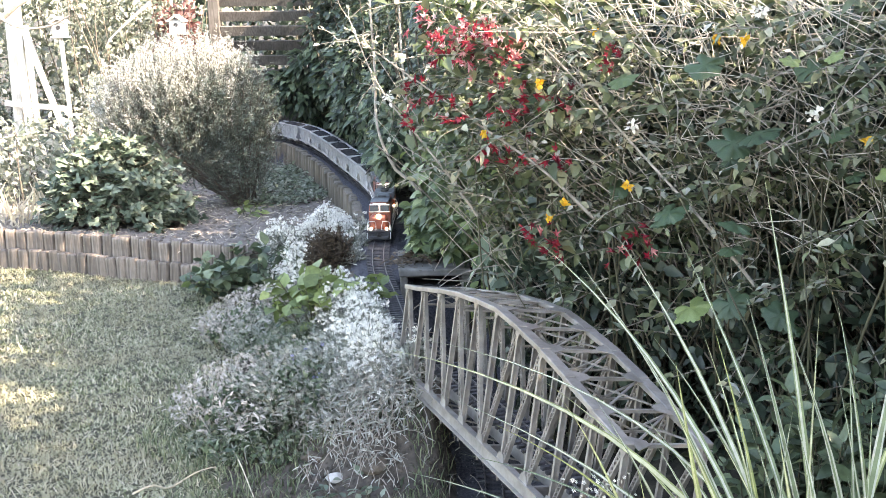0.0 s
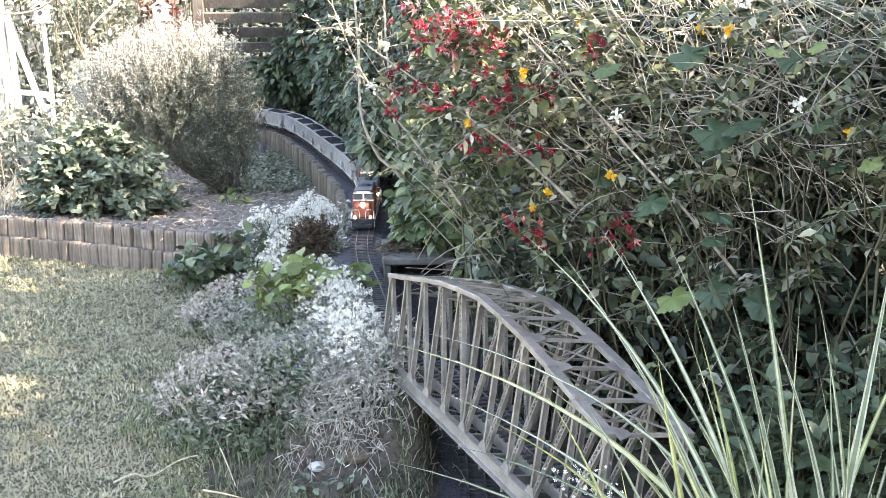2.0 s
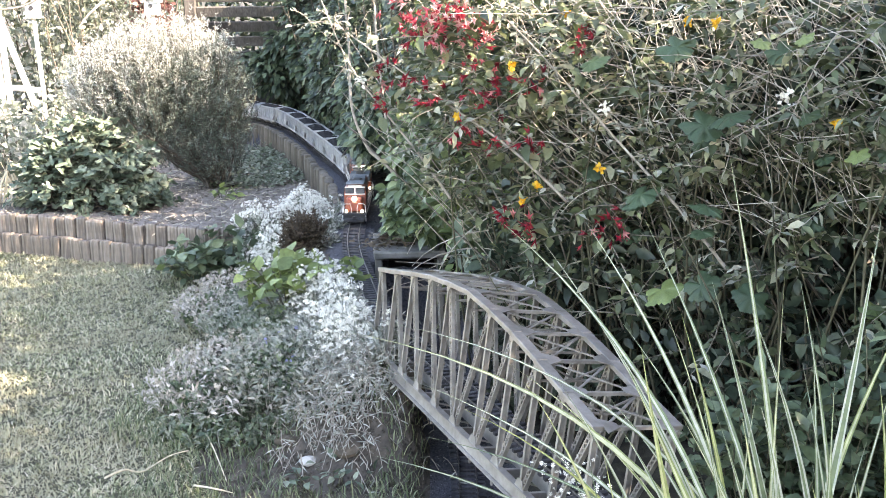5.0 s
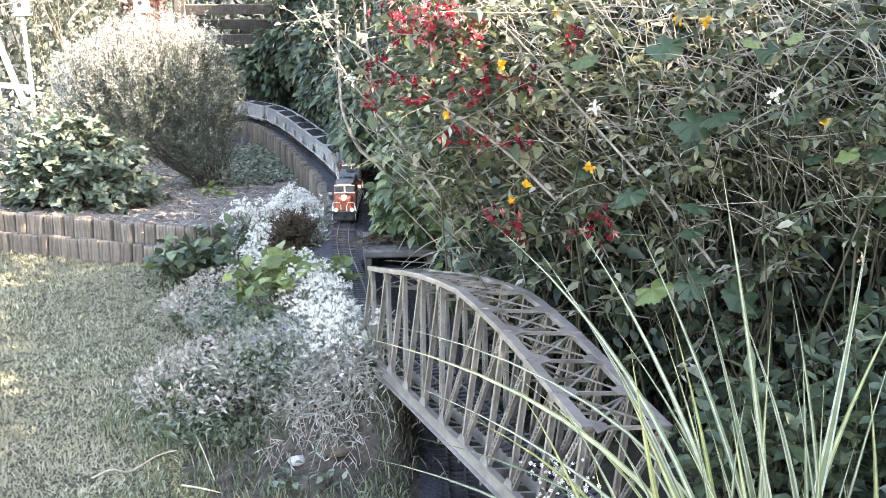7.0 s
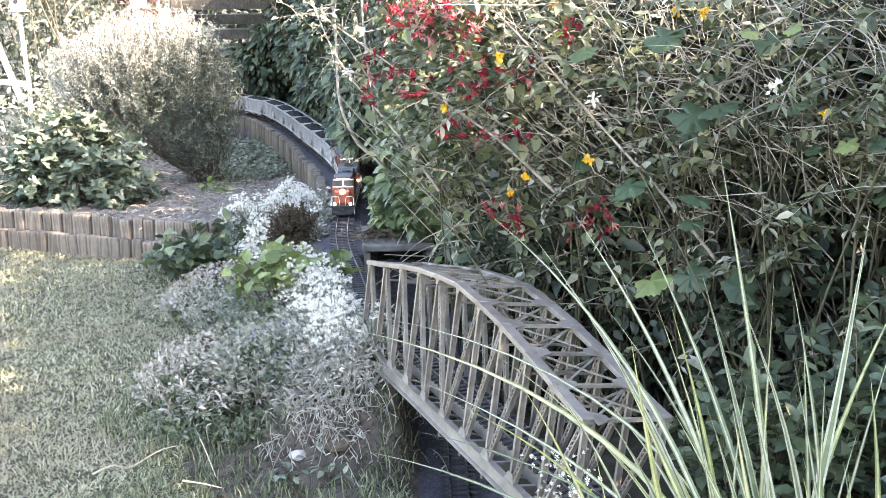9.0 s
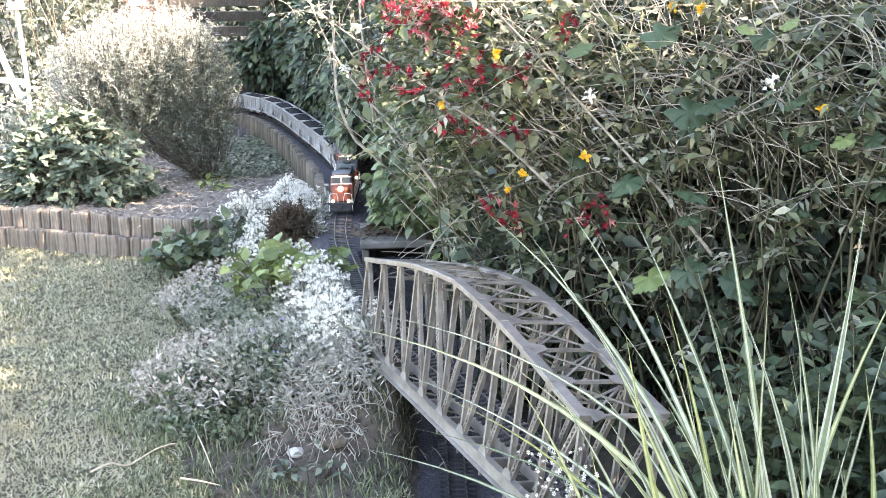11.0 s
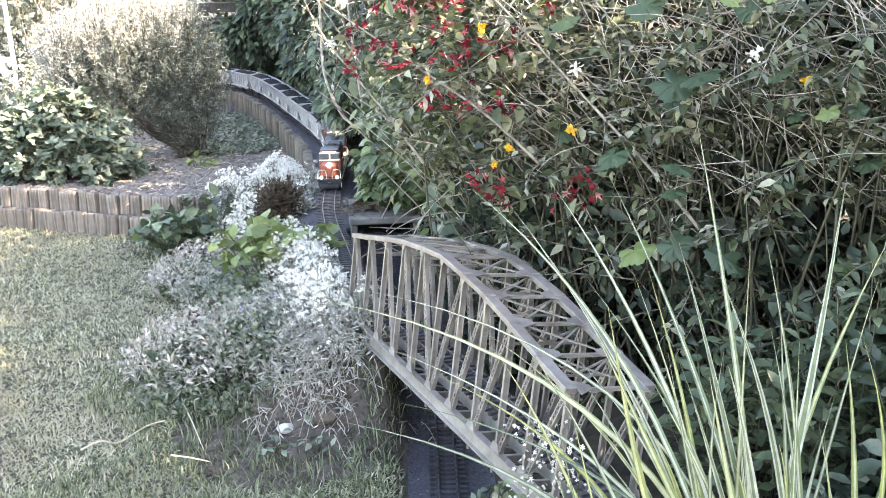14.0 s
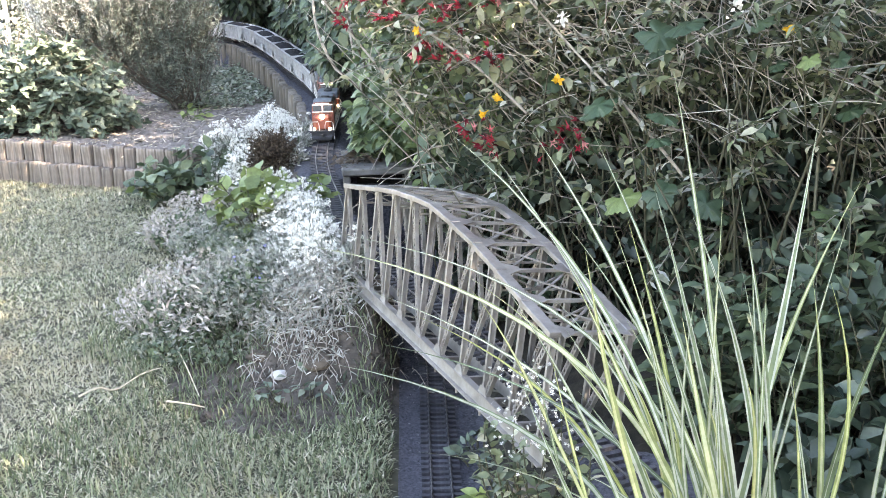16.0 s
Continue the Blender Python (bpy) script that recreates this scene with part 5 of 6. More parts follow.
far_screen("dark hedge closing the garden behind the fence", -2.8, 1.2, 10.2, 11.2, 2.0, 8000, (.06, .12), M_IVY)
# hidden hedge mass, added behind the track hedge to shade the lawn
far_screen("dark unlit hedge added beside the thicket to block sun", .55, 1.9, 3.6, 6.0, 1.85, 12000, (.05, .10), M_IVY)
far_screen("dark hedge continuing along the track", .1, 1.3, 6.0, 9.4, 1.5, 9000, (.06, .11), M_IVY)
# shrubs added to keep sun off lawn and bridge, heights set for that
far_screen("unseen tall shrub added beyond the reeds to shade lawn and bridge", 1.5, 2.6, -.3, 2.02, 2.5, 17000, (.06, .11), M_WEIGELA)
far_screen("dark shrub added behind the thicket to block sun from the lawn", .75, 1.6, 2.95, 3.6, 1.95, 5000, (.05, .09), M_IVY)
far_screen("unseen lower shrub added beyond the thicket as a sun screen", 1.6, 2.6, 2.2, 3.4, 1.72, 8000, (.06, .11), M_WEIGELA)

# ---- rock garden on the bank ----


def hz(x, y):
    return float(height(np.array([x]), np.array([y]))[0])


def white_mat(label, spots, flowers, leaf_n, hang=0.0):
    """A cushion of silver leaves, starred with white flowers. spots: x, y, radius, height."""
    x0, y0 = spots[0][:2]
    e = thing("snow_in_summer", label, "flowers", (x0, y0, hz(x0, y0)), group="white cushion plants")
    w = np.array([s[2] ** 2 for s in spots])
    which = rng.choice(len(spots), leaf_n, p=w / w.sum())
    S = np.array(spots)[which]
    a, rr = rng.uniform(0, 2 * np.pi, leaf_n), np.sqrt(rng.random(leaf_n))
    x, y = S[:, 0] + S[:, 2] * rr * np.cos(a), S[:, 1] + S[:, 2] * rr * np.sin(a)
    dome = S[:, 3] * np.sqrt(np.clip(1 - rr ** 2, 0.05, 1)) * (.62 + .75 * wobble(x, y, 4.3))
    zz = height(x, y) + dome * rng.random(leaf_n) ** .35
    p = np.stack([x, y, zz], 1)
    d = unit(np.stack([np.cos(a) * rr, np.sin(a) * rr, np.full(leaf_n, .55)], 1) + .75 * rng.normal(size=(leaf_n, 3)))
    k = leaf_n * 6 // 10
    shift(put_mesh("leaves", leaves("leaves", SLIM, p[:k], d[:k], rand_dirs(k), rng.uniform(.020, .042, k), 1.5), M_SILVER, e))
    # lower layer in darker sage: shade below the silver leaves put into colour
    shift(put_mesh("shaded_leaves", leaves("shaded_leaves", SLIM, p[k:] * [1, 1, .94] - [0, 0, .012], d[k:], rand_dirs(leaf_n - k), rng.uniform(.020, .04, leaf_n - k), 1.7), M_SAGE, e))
    n = flowers // 6 + 1
    S = np.array(spots)[rng.choice(len(spots), n, p=w / w.sum())]
    a, rr = rng.uniform(0, 2 * np.pi, n), np.sqrt(rng.random(n)) * .97
    x, y = S[:, 0] + S[:, 2] * rr * np.cos(a), S[:, 1] + S[:, 2] * rr * np.sin(a)
    zz = height(x, y) + S[:, 3] * np.sqrt(np.clip(1 - rr ** 2, 0.05, 1)) * (.62 + .75 * wobble(x, y, 4.3)) + .01 + .055 * rng.random(n) ** 1.5
    heads = np.stack([x, y, zz], 1)
    p = np.repeat(heads, 6, 0) + rng.normal(0, .0085, (6 * n, 3)) * [1, 1, .6]
    upv = unit(np.array([-.1, -.45, .9]) + .4 * rng.normal(size=(6 * n, 3)))
    shift(put_mesh("flowers", leaves("flowers", STAR, p, rand_dirs(6 * n), upv, rng.uniform(.009, .0155, 6 * n)), M_PETAL, e, "small white five-petalled flowers"))["kind"] = "stuff"
    shift(stem_part(e, "flower_stalks", np.stack([heads - [0, 0, .06], heads - [.004, 0, .02], heads], 1), .0011, .0008, M_GREYLEAF, 3))
    return e


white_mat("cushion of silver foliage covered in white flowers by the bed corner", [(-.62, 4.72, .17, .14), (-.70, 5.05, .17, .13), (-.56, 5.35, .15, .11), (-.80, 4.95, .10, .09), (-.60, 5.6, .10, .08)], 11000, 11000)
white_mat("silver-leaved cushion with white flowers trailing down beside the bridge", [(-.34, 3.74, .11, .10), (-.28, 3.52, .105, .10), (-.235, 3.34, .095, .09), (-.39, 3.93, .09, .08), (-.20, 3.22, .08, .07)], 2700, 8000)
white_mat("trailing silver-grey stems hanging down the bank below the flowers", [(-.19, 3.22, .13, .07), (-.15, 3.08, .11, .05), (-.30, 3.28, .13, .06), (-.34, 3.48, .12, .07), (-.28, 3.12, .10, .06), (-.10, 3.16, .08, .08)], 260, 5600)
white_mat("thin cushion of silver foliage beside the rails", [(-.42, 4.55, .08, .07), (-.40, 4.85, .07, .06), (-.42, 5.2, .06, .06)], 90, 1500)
# trailing stalks on the bank
trail = thing("trailing_stalks", "tangle of pale dry trailing stalks on the bank", "dry stalks", (-.16, 3.1, hz(-.16, 3.1)))
n = 420
bx, by = rng.normal(-.19, .09, n), rng.normal(3.12, .14, n)
bs = np.stack([bx, by, height(bx, by) + .045], 1)
tp = sprays(bs, np.array([.2, -.7, .15]) + .7 * rng.normal(size=(n, 3)), rng.uniform(.05, .13, n), .6)
shift(stem_part(trail, "stalks", tp, .0014, .0008, M_TWIG, 4))
shift(leaf_part(trail, "leaves", SLIM, on_twigs(tp, 5), (.014, .03), M_SILVER, wide=1.2))

# dark dwarf conifer
con = thing("dwarf_conifer", "small dark brown-green dwarf conifer ball", "conifer", (-.475, 4.52, hz(-.475, 4.52)))
n = 420
dirs = rand_dirs(n, .25)
cp = sprays(np.zeros((n, 3)) + [0, 0, .07], dirs, rng.uniform(.07, .115, n) * (1 + .2 * dirs[:, 2]), .0, 5, .05)
stem_part(con, "twigs", cp, .002, .001, M_DARKTWIG, 3)
leaf_part(con, "needles", SLIM, on_twigs(cp, 22, .45, .7), (.009, .02), M_BROWNLEAF, wide=2.0)

leafy_stand("green_leafy_plant", "bright light-green broad-leaved plant among the silver cushions", "plant", (-.42, 3.86), .12, .09, .25, 44, 6, (.04, .078), M_FRESH, .6, wide=1.4)
leafy_stand("green_leafy_plant", "mid-green broad-leaved plant at the corner of the edging", "plant", (-.90, 4.86), .16, .12, .29, 56, 8, (.04, .075), M_MIDGREEN, .55, wide=1.3)
leafy_stand("green_leafy_plant", "single pale green leafy seedling on the lawn edge", "plant", (-1.08, 4.93), .05, .04, .09, 7, 4, (.05, .07), M_FRESH, .7, wide=1.5)
leafy_stand("green_leafy_plant", "small green weed growing in the dry bed", "plant", (-1.08, 6.08), .05, .04, .10, 9, 5, (.04, .065), M_FRESH, .8)
leafy_stand("green_leafy_plant", "low dark leafy weeds under the silver cushions", "plant", (-.22, 2.76), .16, .07, .06, 30, 6, (.02, .045), M_CURRANT, .8)


def grey_mound(label, at, rx, ry, tall, stems, mat, flowers=0, per=11, size=(.014, .029)):
    e = leafy_stand("grey_herb_mound", label, "herb", at, rx, ry, tall, stems, per, size, mat, .55, SLIM, 1.9, M_GREYLEAF, "grey herb mounds")
    # darker green fill, its colour standing in for shade among the stems
    m_ = stems * 5
    a, rr = rng.uniform(0, 2 * np.pi, m_), np.sqrt(rng.random(m_))
    p = np.stack([rx * rr * np.cos(a), ry * rr * np.sin(a), tall * (.62 - .45 * rr ** 2) * rng.uniform(.5, 1, m_)], 1)
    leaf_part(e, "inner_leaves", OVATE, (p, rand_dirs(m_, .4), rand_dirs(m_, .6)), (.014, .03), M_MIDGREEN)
    heads = stems * 4
    a, rr = rng.uniform(0, 2 * np.pi, heads), np.sqrt(rng.random(heads))
    p = np.stack([rx * 1.15 * rr * np.cos(a), ry * 1.15 * rr * np.sin(a), tall * (1.0 - .55 * rr ** 2) * rng.uniform(.8, 1.12, heads)], 1)
    leaf_part(e, "seed_heads", STAR, (p, rand_dirs(heads), rand_dirs(heads, 1)), (.008, .017), mat)
    if flowers:
        a, rr = rng.uniform(0, 2 * np.pi, flowers), np.sqrt(rng.random(flowers))
        p = np.stack([rx * rr * np.cos(a), ry * rr * np.sin(a), tall * (.95 - .35 * rr)], 1)
        put_mesh("flowers", leaves("flowers", STAR, p, rand_dirs(flowers), rand_dirs(flowers, 1), rng.uniform(.009, .014, flowers)), M_BLUE, e, "violet-blue flowers")["kind"] = "stuff"
    return e


grey_mound("silvery grey herb mound on the lawn edge", (-.74, 4.25), .18, .24, .17, 190, M_SEED)
grey_mound("grey-green herb mound of thin stems", (-.60, 3.95), .17, .20, .14, 150, M_GREYLEAF, 10)
grey_mound("faded grey-pink herb mound with seed heads", (-.57, 3.32), .21, .22, .20, 200, M_SEED)
grey_mound("grey-green herb mound with few violet-blue flowers", (-.40, 3.30), .17, .20, .18, 180, M_GREYLEAF, 9)
grey_mound("sprawling grey-green herbs at the foot of the bank", (-.50, 3.08), .22, .13, .10, 120, M_SAGE)
grey_mound("sparse grey herbs between the cushions", (-.48, 3.68), .14, .14, .11, 120, M_SAGE)

# soil stones and dry stalks
def rock(label, at, r, squash, mat):
    bm = bmesh.new()
    bmesh.ops.create_icosphere(bm, subdivisions=2, radius=r)
    sd = random.uniform(0, 50)
    for v in bm.verts:
        k_ = 1 + .35 * noise.noise(v.co * (1.6 / r) + Vector((sd, 0, 0)))
        v.co = Vector((v.co.x * k_ * 1.2, v.co.y * k_, v.co.z * k_ * squash))
    me = bpy.data.meshes.new("stone")
    bm.to_mesh(me)
    bm.free()
    ob = put_mesh("stone", me, mat)
    ob.matrix_basis = pose(at[0], at[1], hz(*at) + r * squash * .35, 0, 0, random.uniform(0, 180))
    return tagged(ob, label, "stone", group="stones on the bank")


rock("pale flat stone on the soil of the bank", (-.287, 2.861), .022, .6, M_STONE)
rock("brown earth-covered stone at the foot of the bank", (-.18, 2.86), .035, .6, M_ABUT)
rock("dark stone under the bridge end", (-.02, 3.06), .035, .8, M_ABUT)
rock("brown stone in the soil patch", (-.36, 2.97), .03, .5, M_ABUT)
for ln in ([(-.735, 3.37), (-.66, 3.22), (-.625, 3.12), (-.575, 2.98), (-.54, 2.88), (-.484, 2.74)], [(-.80, 2.74), (-.756, 2.771), (-.72, 2.805), (-.663, 2.885), (-.60, 2.90)], [(-.56, 2.70), (-.50, 2.66), (-.44, 2.67)]):
    pl = smooth_line([(x, y, hz(x, y) + .028 + .012 * math.sin(k_ * 2.1)) for k_, (x, y) in enumerate(ln)], .02)
    ob = put_mesh("dry_stalk", tube_mesh("dry_stalk", pl[None], np.linspace(.0032, .0016, len(pl))[None], 5), M_STRAW)
    tagged(ob, "long dead straw stalk lying on the lawn", "stalk", group="dead stalks on the lawn")
clod = scatter_ground(6000, -.62, .05, 2.5, 4.2, (4,))
n = len(clod)
cl = put_mesh("soil_clods", leaves("soil_clods", OCTA, clod, rand_dirs(n), rand_dirs(n), rng.uniform(.004, .018, n)), M_BANK)
tagged(cl, "crumbly brown soil clods on the bank", "soil", kind="stuff")
lump = scatter_ground(9000, -2.6, -.4, 5.1, 7.6, (1,))
n = len(lump)
lu = put_mesh("bed_clods", leaves("bed_clods", OCTA, lump, rand_dirs(n), rand_dirs(n), rng.uniform(.005, .022, n)), M_SOIL)
tagged(lu, "dry grey-brown soil clods on the raised bed", "soil", kind="stuff")
litter = scatter_ground(4200, -2.6, -.4, 5.1, 8.4, (1,))
n = len(litter)
lt = put_mesh("bed_litter", leaves("bed_litter", SLIM, litter + [0, 0, .006], unit(rng.normal(size=(n, 3)) * [1, 1, .25]), rand_dirs(n, 1), rng.uniform(.015, .06, n), .8), M_STRAW)
tagged(lt, "dry straw and plant litter scattered on the soil bed", "litter", kind="stuff")
pts = scatter_ground(6000, -1.5, -.6, 6.5, 8.3, (1,), lambda x, y: np.hypot((x + 1.05) / .42, (y - 7.35) / .9) < 1)
n = len(pts)
gc = put_mesh("ground_cover", leaves("ground_cover", OVATE, pts + np.c_[np.zeros((n, 2)), rng.uniform(.01, .06, n)], unit(rng.normal(size=(n, 3)) * [1, 1, .3]), rand_dirs(n, 1.5), rng.uniform(.02, .042, n)), M_COVER)
tagged(gc, "low creeping green ground cover below the palisade", "ground cover", kind="stuff")
deb = thing("leaf_debris", "dry leaves and twigs heaped on the concrete tunnel roof", "leaf litter", (-.06, 4.2, .30))
n = 90
dp = np.stack([rng.normal(-.07, .05, n), rng.uniform(-.05, .12, n), rng.uniform(.0, .015, n)], 1)
put_mesh("dead_leaves", leaves("dead_leaves", OVATE, dp, unit(rng.normal(size=(n, 3)) * [1, 1, .3]), rand_dirs(n, 1), rng.uniform(.02, .045, n), .8), M_BROWNLEAF, deb)
stem_part(deb, "dead_twigs", sprays(dp[:24], unit(rng.normal(size=(24, 3)) * [1, 1, .3]), .11, 0), .002, .001, M_DARKTWIG, 4)

# ---- raised bed shrubs ----
cur = thing("currant_bush", "rounded currant bush with lobed leaves, sunlit on top", "bush", (-1.74, 5.86, .13))
n = 330
dirs = rand_dirs(n, .35)
dirs[:, 2] = np.abs(dirs[:, 2])
ext = np.array([.43, .32, .50])
cb = np.stack([rng.normal(0, .1, n), rng.normal(0, .08, n), rng.uniform(.02, .2, n)], 1)
tgt = dirs * ext * rng.uniform(.75, 1.05, (n, 1)) + [0, 0, .04]
tp = sprays(cb, tgt - cb, np.linalg.norm(tgt - cb, axis=1), .12, 6, .03)
stem_part(cur, "stems", tp, .005, .0014, M_DARKTWIG, 4)
seats = on_twigs(tp, 12, .45, .8, 1.0, .55)
seats = list(seats)
seats[1] = unit(seats[1] + np.array([0, -.25, -.35]))
leaf_part(cur, "leaves", TRILOBE, seats, (.030, .062), M_CURRANT, wide=1.05)
# core leaves in the dark hedge leaf: shade inside the bush as colour
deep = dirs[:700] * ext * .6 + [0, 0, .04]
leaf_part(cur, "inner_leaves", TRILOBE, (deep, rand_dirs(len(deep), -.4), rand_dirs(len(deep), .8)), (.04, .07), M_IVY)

broom = thing("broom_shrub", "large upright needle-leaved grey-green shrub with sunlit tips", "shrub", (-1.28, 6.62, .10))
CROWN = np.array([(-.36, .0, .56, .36, .24, .27), (-.10, .0, .62, .28, .24, .28), (.10, -.04, .50, .18, .18, .20), (-.58, .05, .50, .22, .2, .2), (-.02, .0, .36, .22, .18, .18), (-.25, -.05, .40, .26, .2, .16), (.04, -.06, .20, .20, .16, .18), (-.14, -.05, .24, .20, .16, .16), (.12, .0, .34, .15, .15, .18)])
root = np.array([.06, 0, .0])
n = 60
tgt = CROWN[rng.integers(0, len(CROWN), n)]
tgt = tgt[:, :3] + rand_dirs(n) * tgt[:, 3:] * rng.uniform(.2, .9, (n, 1))
bs = root + rng.normal(0, .04, (n, 3)) * [1, 1, 0]
for one in sprays(bs, tgt - bs, np.linalg.norm(tgt - bs, axis=1), -.06, 8, .06):
    stem_part(broom, "branch", one[None], .008, .002, M_DARKTWIG, 5)
n = 4300
w = CROWN[:, 3] * CROWN[:, 5]
b = CROWN[rng.choice(len(CROWN), n, p=w / w.sum())]
dv = rand_dirs(n)
base = b[:, :3] + dv * b[:, 3:] * rng.random((n, 1)) ** .4
sp = sprays(base, dv * [.35, .35, .15] + [0, 0, .8] + .2 * rng.normal(size=(n, 3)), rng.uniform(.07, .19, n), -.05, 5)
plume = np.stack([rng.uniform(-.68, .16, 260), rng.uniform(-.15, .15, 260), np.zeros(260)], 1)
plume[:, 2] = .80 - .9 * (plume[:, 0] + .24) ** 2 - .1 * rng.random(260)
sp = np.vstack([sp, sprays(plume, np.array([0, 0, 1.0]) + .16 * rng.normal(size=(260, 3)), rng.uniform(.12, .27, 260), 0, 5, .03)])
n = len(sp)
stem_part(broom, "side_twigs", sp, .0016, .0008, M_DARKTWIG, 3)
# high and left sprigs get the pale needle, sunlight put into colour
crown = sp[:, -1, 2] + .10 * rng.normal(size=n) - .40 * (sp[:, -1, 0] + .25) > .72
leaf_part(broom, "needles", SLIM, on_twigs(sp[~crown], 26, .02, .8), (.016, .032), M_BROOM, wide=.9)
leaf_part(broom, "tip_needles", SLIM, on_twigs(sp[crown], 30, .02, .7), (.016, .03), M_SUNNEEDLE, "needles coloured paler for the sunlit tips", wide=.9)

strap = thing("strap_leaf_clump", "clump of pale dry strap leaves behind the edging", "plant", (-2.22, 5.90, .13))
k = 90
bs = np.stack([rng.normal(0, .16, k), rng.normal(0, .06, k), np.zeros(k)], 1)
put_mesh("leaves", leaves("leaves", SLIM, bs, unit(np.array([0, 0, 1.0]) + .35 * rng.normal(size=(k, 3))), rand_dirs(k), rng.uniform(.12, .28, k), .35), M_STRAW, strap)

# ---- fence, trellis poles and bird boxes ----
fence = thing("slatted_fence", "weathered grey fence of wide horizontal louvre slats", "fence", (-1.5, 9.35, 0))
for x in (-.40, .62):
    part("post", box((x - .045, -.045, -.02), (x + .045, .045, 1.62), .006), M_FENCE, fence)
for k in range(13):
    z0 = .10 + k * .118
    m = pose(0, 0, z0, 112, 0, 0)
    part("slat", box((-.355, -.042, -.011), (.575, .042, .011), .003, m), M_FENCE, fence)
beam = thing("timber_beam", "dark old timber beam leaning in the hedge", "beam", (-1.05, 8.8, .2))
shift(part("timber", bar((-1.22, 8.86, .58), (-.86, 8.83, .27), .07, .07, bevel=.008), M_DARKWOOD, beam))
shift(part("foot", bar((-.90, 8.84, .20), (-.86, 8.83, .33), .05, .05, bevel=.006), M_DARKWOOD, beam))


def bird_box(label, at, z_top, box_w):
    e = thing("bird_box", label, "bird box", (*at, 0), group="bird boxes on poles")
    put_mesh("pole", tube_mesh("pole", [[(0, 0, -.02), (.004, 0, .5), (-.02, 0, z_top - .06)]], .016, 8), M_PALEWOOD, e)
    part("body", box((-box_w / 2 - .02, -box_w / 2, z_top - .05), (box_w / 2 - .02, box_w / 2, z_top + .05), .004), M_PALEWOOD, e)
    part("floor", box((-box_w * .66 - .02, -box_w * .66, z_top - .06), (box_w * .66 - .02, box_w * .66, z_top - .05), .003), M_PALEWOOD, e)
    for s in (-1, 1):
        m = pose(-.02, 0, z_top + .078, 0, 32 * s, 0)
        part("roof", box((-.012 if s > 0 else -box_w * .78, -box_w * .7, -.008), (box_w * .78 if s > 0 else .012, box_w * .7, .006), .003, m), M_PALEWOOD, e)
    part("entrance", cyl(.016, .006, pose(-.02, -box_w / 2 - .001, z_top + .01, 90, 0, 0), 14), M_BLACK, e)
    return e


bird_box("pale weathered wooden bird box on a slim white pole", (-2.715, 8.10), 1.10, .085)
bird_box("pale wooden bird box on a pole behind the broom", (-2.02, 8.66), 1.10, .10)
trel = thing("garden_trellis", "white painted timber frame with leaning poles", "trellis", (-3.05, 8.5, 0))
for a, b, w in (((-.22, .1, -.02), (-.22, .1, 1.6), .07), ((-.10, 0, -.02), (-.14, 0, 1.5), .05), ((.30, -.1, -.02), (-.10, 0, 1.10), .038), ((.06, -.25, -.02), (-.08, 0, 1.12), .036), ((-.28, 0, .55), (.20, 0, .50), .04), ((-.3, .1, .1), (.3, .1, .1), .06)):
    part("pole", bar(a, b, w, w, up=(0, 1, 0) if abs(b[2] - a[2]) > .5 else (0, 0, 1), bevel=.004), M_PALEWOOD, trel)
limb = thing("overhanging_branch", "grey leafless branch hanging in from a tree", "branch", (-3.1, 7.6, 1.2))
for pl, r0, r1 in (([(-3.25, 7.7, .92), (-3.1, 7.65, 1.05), (-2.9, 7.6, 1.22), (-2.7, 7.6, 1.36), (-2.4, 7.7, 1.6)], .012, .03), ([(-2.95, 7.6, 1.18), (-2.8, 7.55, 1.12), (-2.62, 7.55, 1.13), (-2.45, 7.5, 1.2)], .010, .006),
                   ([(-1.95, 7.6, 1.28), (-2.1, 7.55, 1.15), (-2.2, 7.5, 1.05), (-2.27, 7.5, .95)], .014, .005)):
    ln = smooth_line(pl, .06)
    shift(put_mesh("limb", tube_mesh("limb", ln[None], np.linspace(r0, r1, len(ln))[None], 6), M_TWIG, limb))

# ---- variegated reed grass in front of the bridge ----
REED = np.array([.60, 1.30, .20])
reed = thing("variegated_reed_grass", "tall reed grass with green and cream striped blades", "ornamental grass", tuple(float(v) for v in REED))


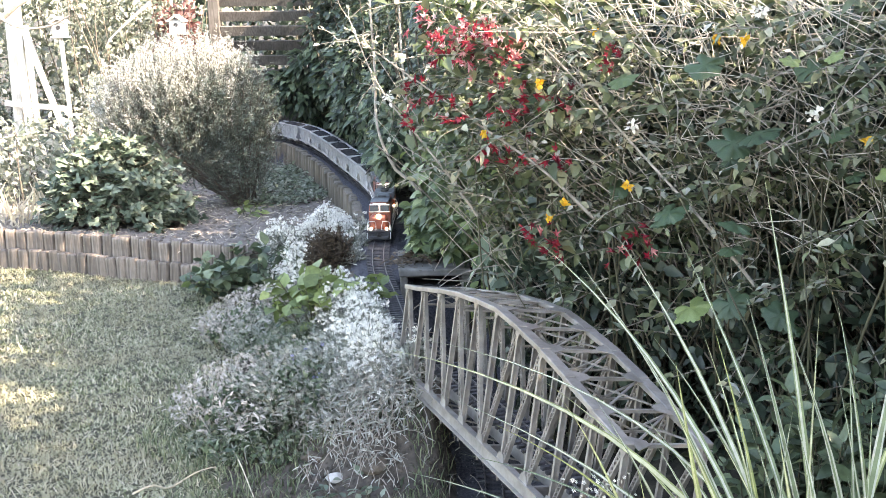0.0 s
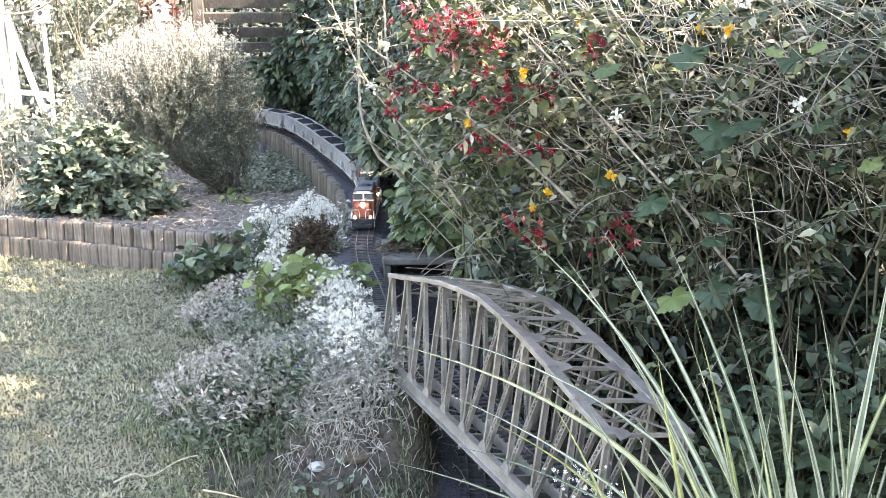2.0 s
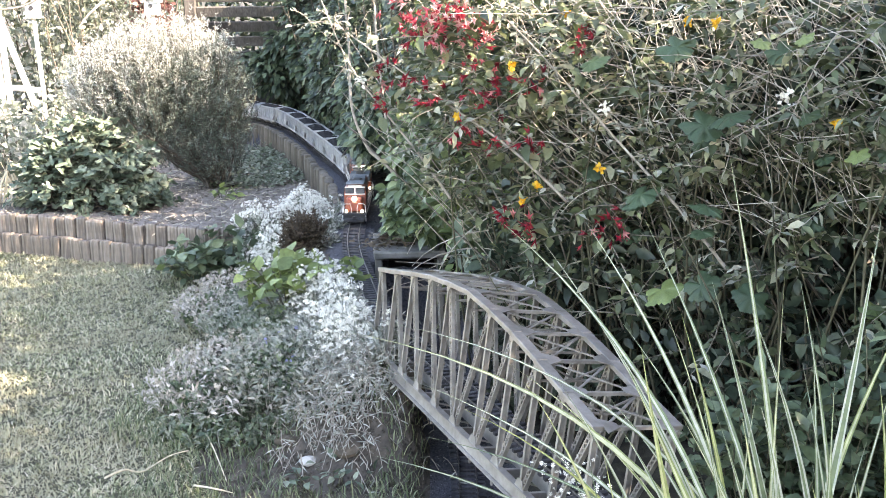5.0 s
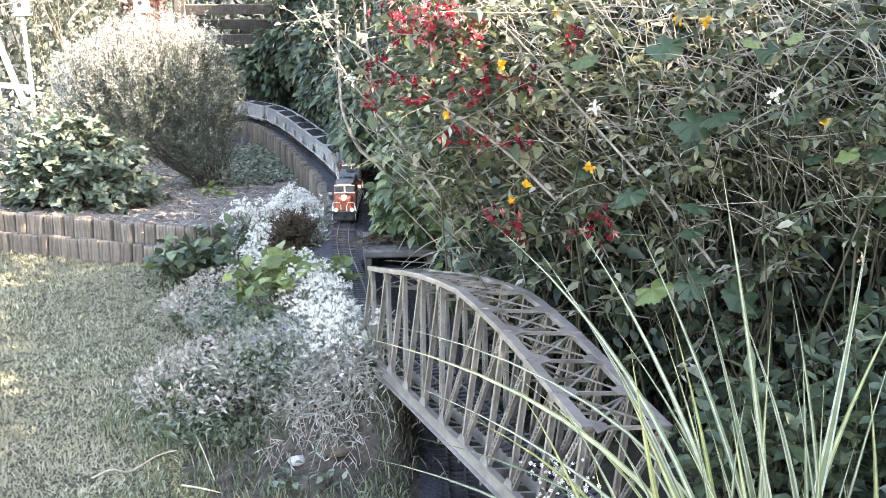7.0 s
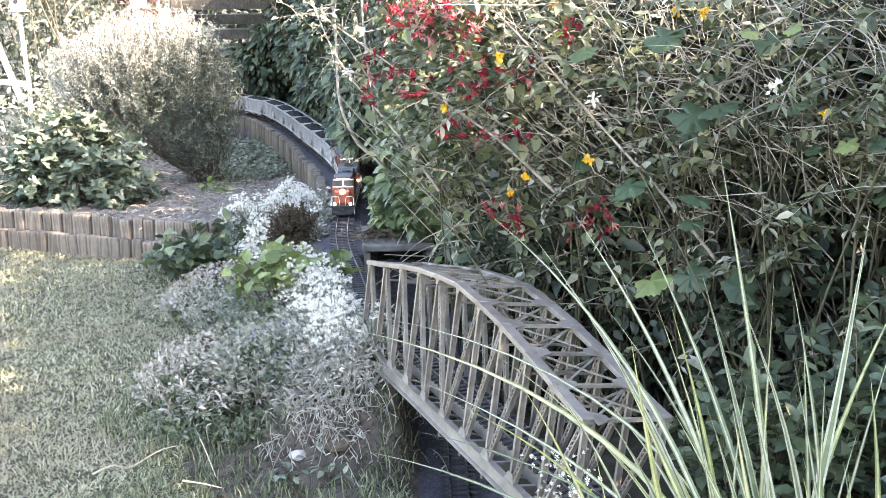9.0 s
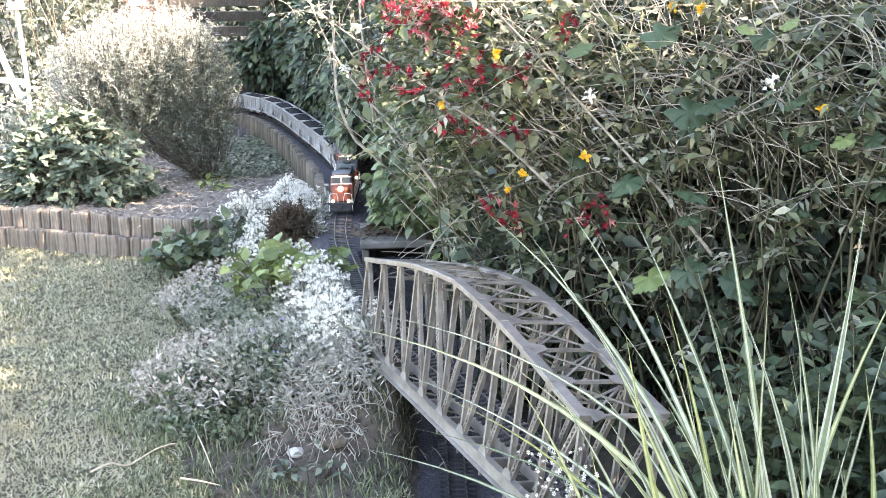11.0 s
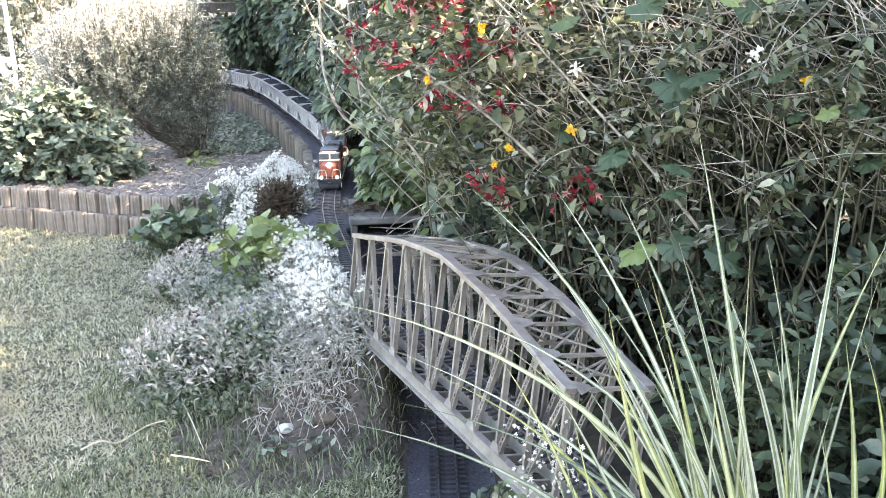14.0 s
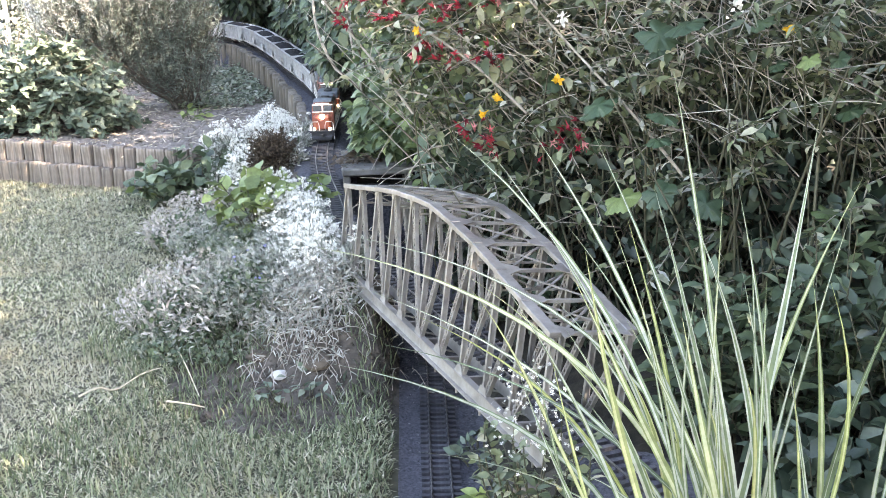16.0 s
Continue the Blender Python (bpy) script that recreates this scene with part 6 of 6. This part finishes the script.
def blade(root, tip, bow, width, sag, lean=0.0):
    """One striped, folded blade from root to tip."""
    m = 15
    t = np.linspace(0, 1, m)[:, None]
    root, tip = np.asarray(root, float), np.asarray(tip, float)
    p = root + (tip - root) * t
    p = p + np.array([0, 0, 1.0]) * bow * 4 * t * (1 - t) + np.array([0, 0, -1.0]) * sag * t ** 3 + np.array([-1.0, 0, 0]) * lean * np.sin(np.pi * t)
    tan = unit(np.gradient(p, axis=0))
    view = np.array([-.15, -1.0, .35]) + .45 * rng.normal(size=3)
    side = unit(np.cross(tan, view))
    nrm = np.cross(side, tan)
    w = width * (np.minimum(1, .55 + 2.2 * t) * np.clip((1 - t) * 2.3, .04, 1))
    c0, c1 = rng.uniform(.08, .75), rng.uniform(.08, .75)
    cols = [p - side * w, p - side * w * c0 - nrm * w * .18, p + side * w * c1 - nrm * w * .18, p + side * w]
    v = np.stack(cols, 1)
    i = np.arange(m * 4).reshape(m, 4)
    f = np.stack([i[:-1, :-1], i[:-1, 1:], i[1:, 1:], i[1:, :-1]], -1)
    me = raw_mesh("blade", v.reshape(-1, 3) - REED, f.reshape(-1, 4))
    for one in (M_BLADE, M_CREAM):
        me.materials.append(one)
    me.polygons.foreach_set("material_index", np.tile(np.array([0, 1, 0], np.int32) if rng.random() < .75 else np.array([1, 0, 1], np.int32), m - 1))
    me.polygons.foreach_set("use_smooth", np.ones(len(me.polygons), bool))
    ob = new("blade", me)
    ob.parent = reed


def root_at():
    return REED + np.array([rng.normal(-.06, .06), rng.normal(0, .05), 0])


for tip, bow, w in (((-.059, 1.60, .778), .12, .0050), ((-.012, 1.60, .794), .12, .0036), ((.047, 1.60, .616), .10, .0040), ((-.032, 1.60, .587), .08, .0046), ((.093, 1.60, .432), .08, .0044),
                    ((.158, 1.60, .937), .09, .0046), ((.272, 1.60, .941), .06, .0048), ((.357, 1.60, .943), .04, .0046), ((.473, 1.60, 1.033), .0, .0054), ((.66, 1.52, .955), .0, .0075),
                    ((.742, 1.551, .868), .02, .0050), ((.212, 1.573, .916), .05, .0040), ((.322, 1.60, .80), .04, .0042), ((.414, 1.60, .805), .02, .0045), ((.513, 1.451, .887), .0, .0044),
                    ((.548, 1.43, .822), .0, .0044), ((.02, 1.62, .70), .07, .0036), ((.10, 1.60, .66), .07, .0040), ((.30, 1.55, .70), .05, .0040), ((.20, 1.60, .62), .05, .0038), ((.16, 1.58, .74), .06, .0034)):
    blade(root_at(), tip, bow, w * .85, .0, -.13 * (REED[0] - tip[0]) + rng.normal(0, .012))
for k in range(40):
    a = min(max(rng.normal(-.16, .22), -.75), .4)
    L = rng.uniform(.34, .66) if k % 3 else rng.uniform(.6, .82)
    root = root_at()
    dv = np.array([math.sin(a), rng.normal(.12, .16), 1.0])
    dv = dv / np.linalg.norm(dv)
    blade(root, root + dv * L, rng.uniform(-.01, .04), rng.uniform(.0022, .0058), rng.uniform(0, .08), rng.normal(0, .02))
for k in range(7):
    a = rng.uniform(.1, .7)
    root = REED + np.array([rng.uniform(.06, .20), rng.normal(0, .06), 0])
    dv = np.array([math.sin(a), rng.normal(.1, .15), 1.0])
    dv = dv / np.linalg.norm(dv)
    blade(root, root + dv * rng.uniform(.35, .68), rng.uniform(.0, .04), rng.uniform(.0018, .0045), rng.uniform(0, .12), rng.normal(0, .02))

wf = leafy_stand("white_flowered_weed", "small pale green plant with white flowers beside the bridge", "flowers", (.30, 1.83), .07, .06, .30, 26, 9, (.018, .035), M_WEIGELA, .4)
n = 170
p = np.stack([rng.normal(0, .035, n), rng.normal(0, .03, n), rng.uniform(.16, .33, n)], 1)
put_mesh("flowers", leaves("flowers", STAR, p, rand_dirs(n), unit(np.array([0, -.6, .6]) + .6 * rng.normal(size=(n, 3))), rng.uniform(.006, .010, n)), M_PETAL, wf, "small white flowers")["kind"] = "stuff"
leafy_stand("green_leafy_plant", "yellowish green leafy weed beside the lower track", "plant", (.25, 2.02), .07, .08, .16, 20, 6, (.035, .065), M_FRESH, .6)
leafy_stand("green_leafy_plant", "yellowish green leaves growing out of the ballast edge", "plant", (.25, 2.42), .04, .10, .09, 16, 5, (.03, .05), M_CURRANT, .7)
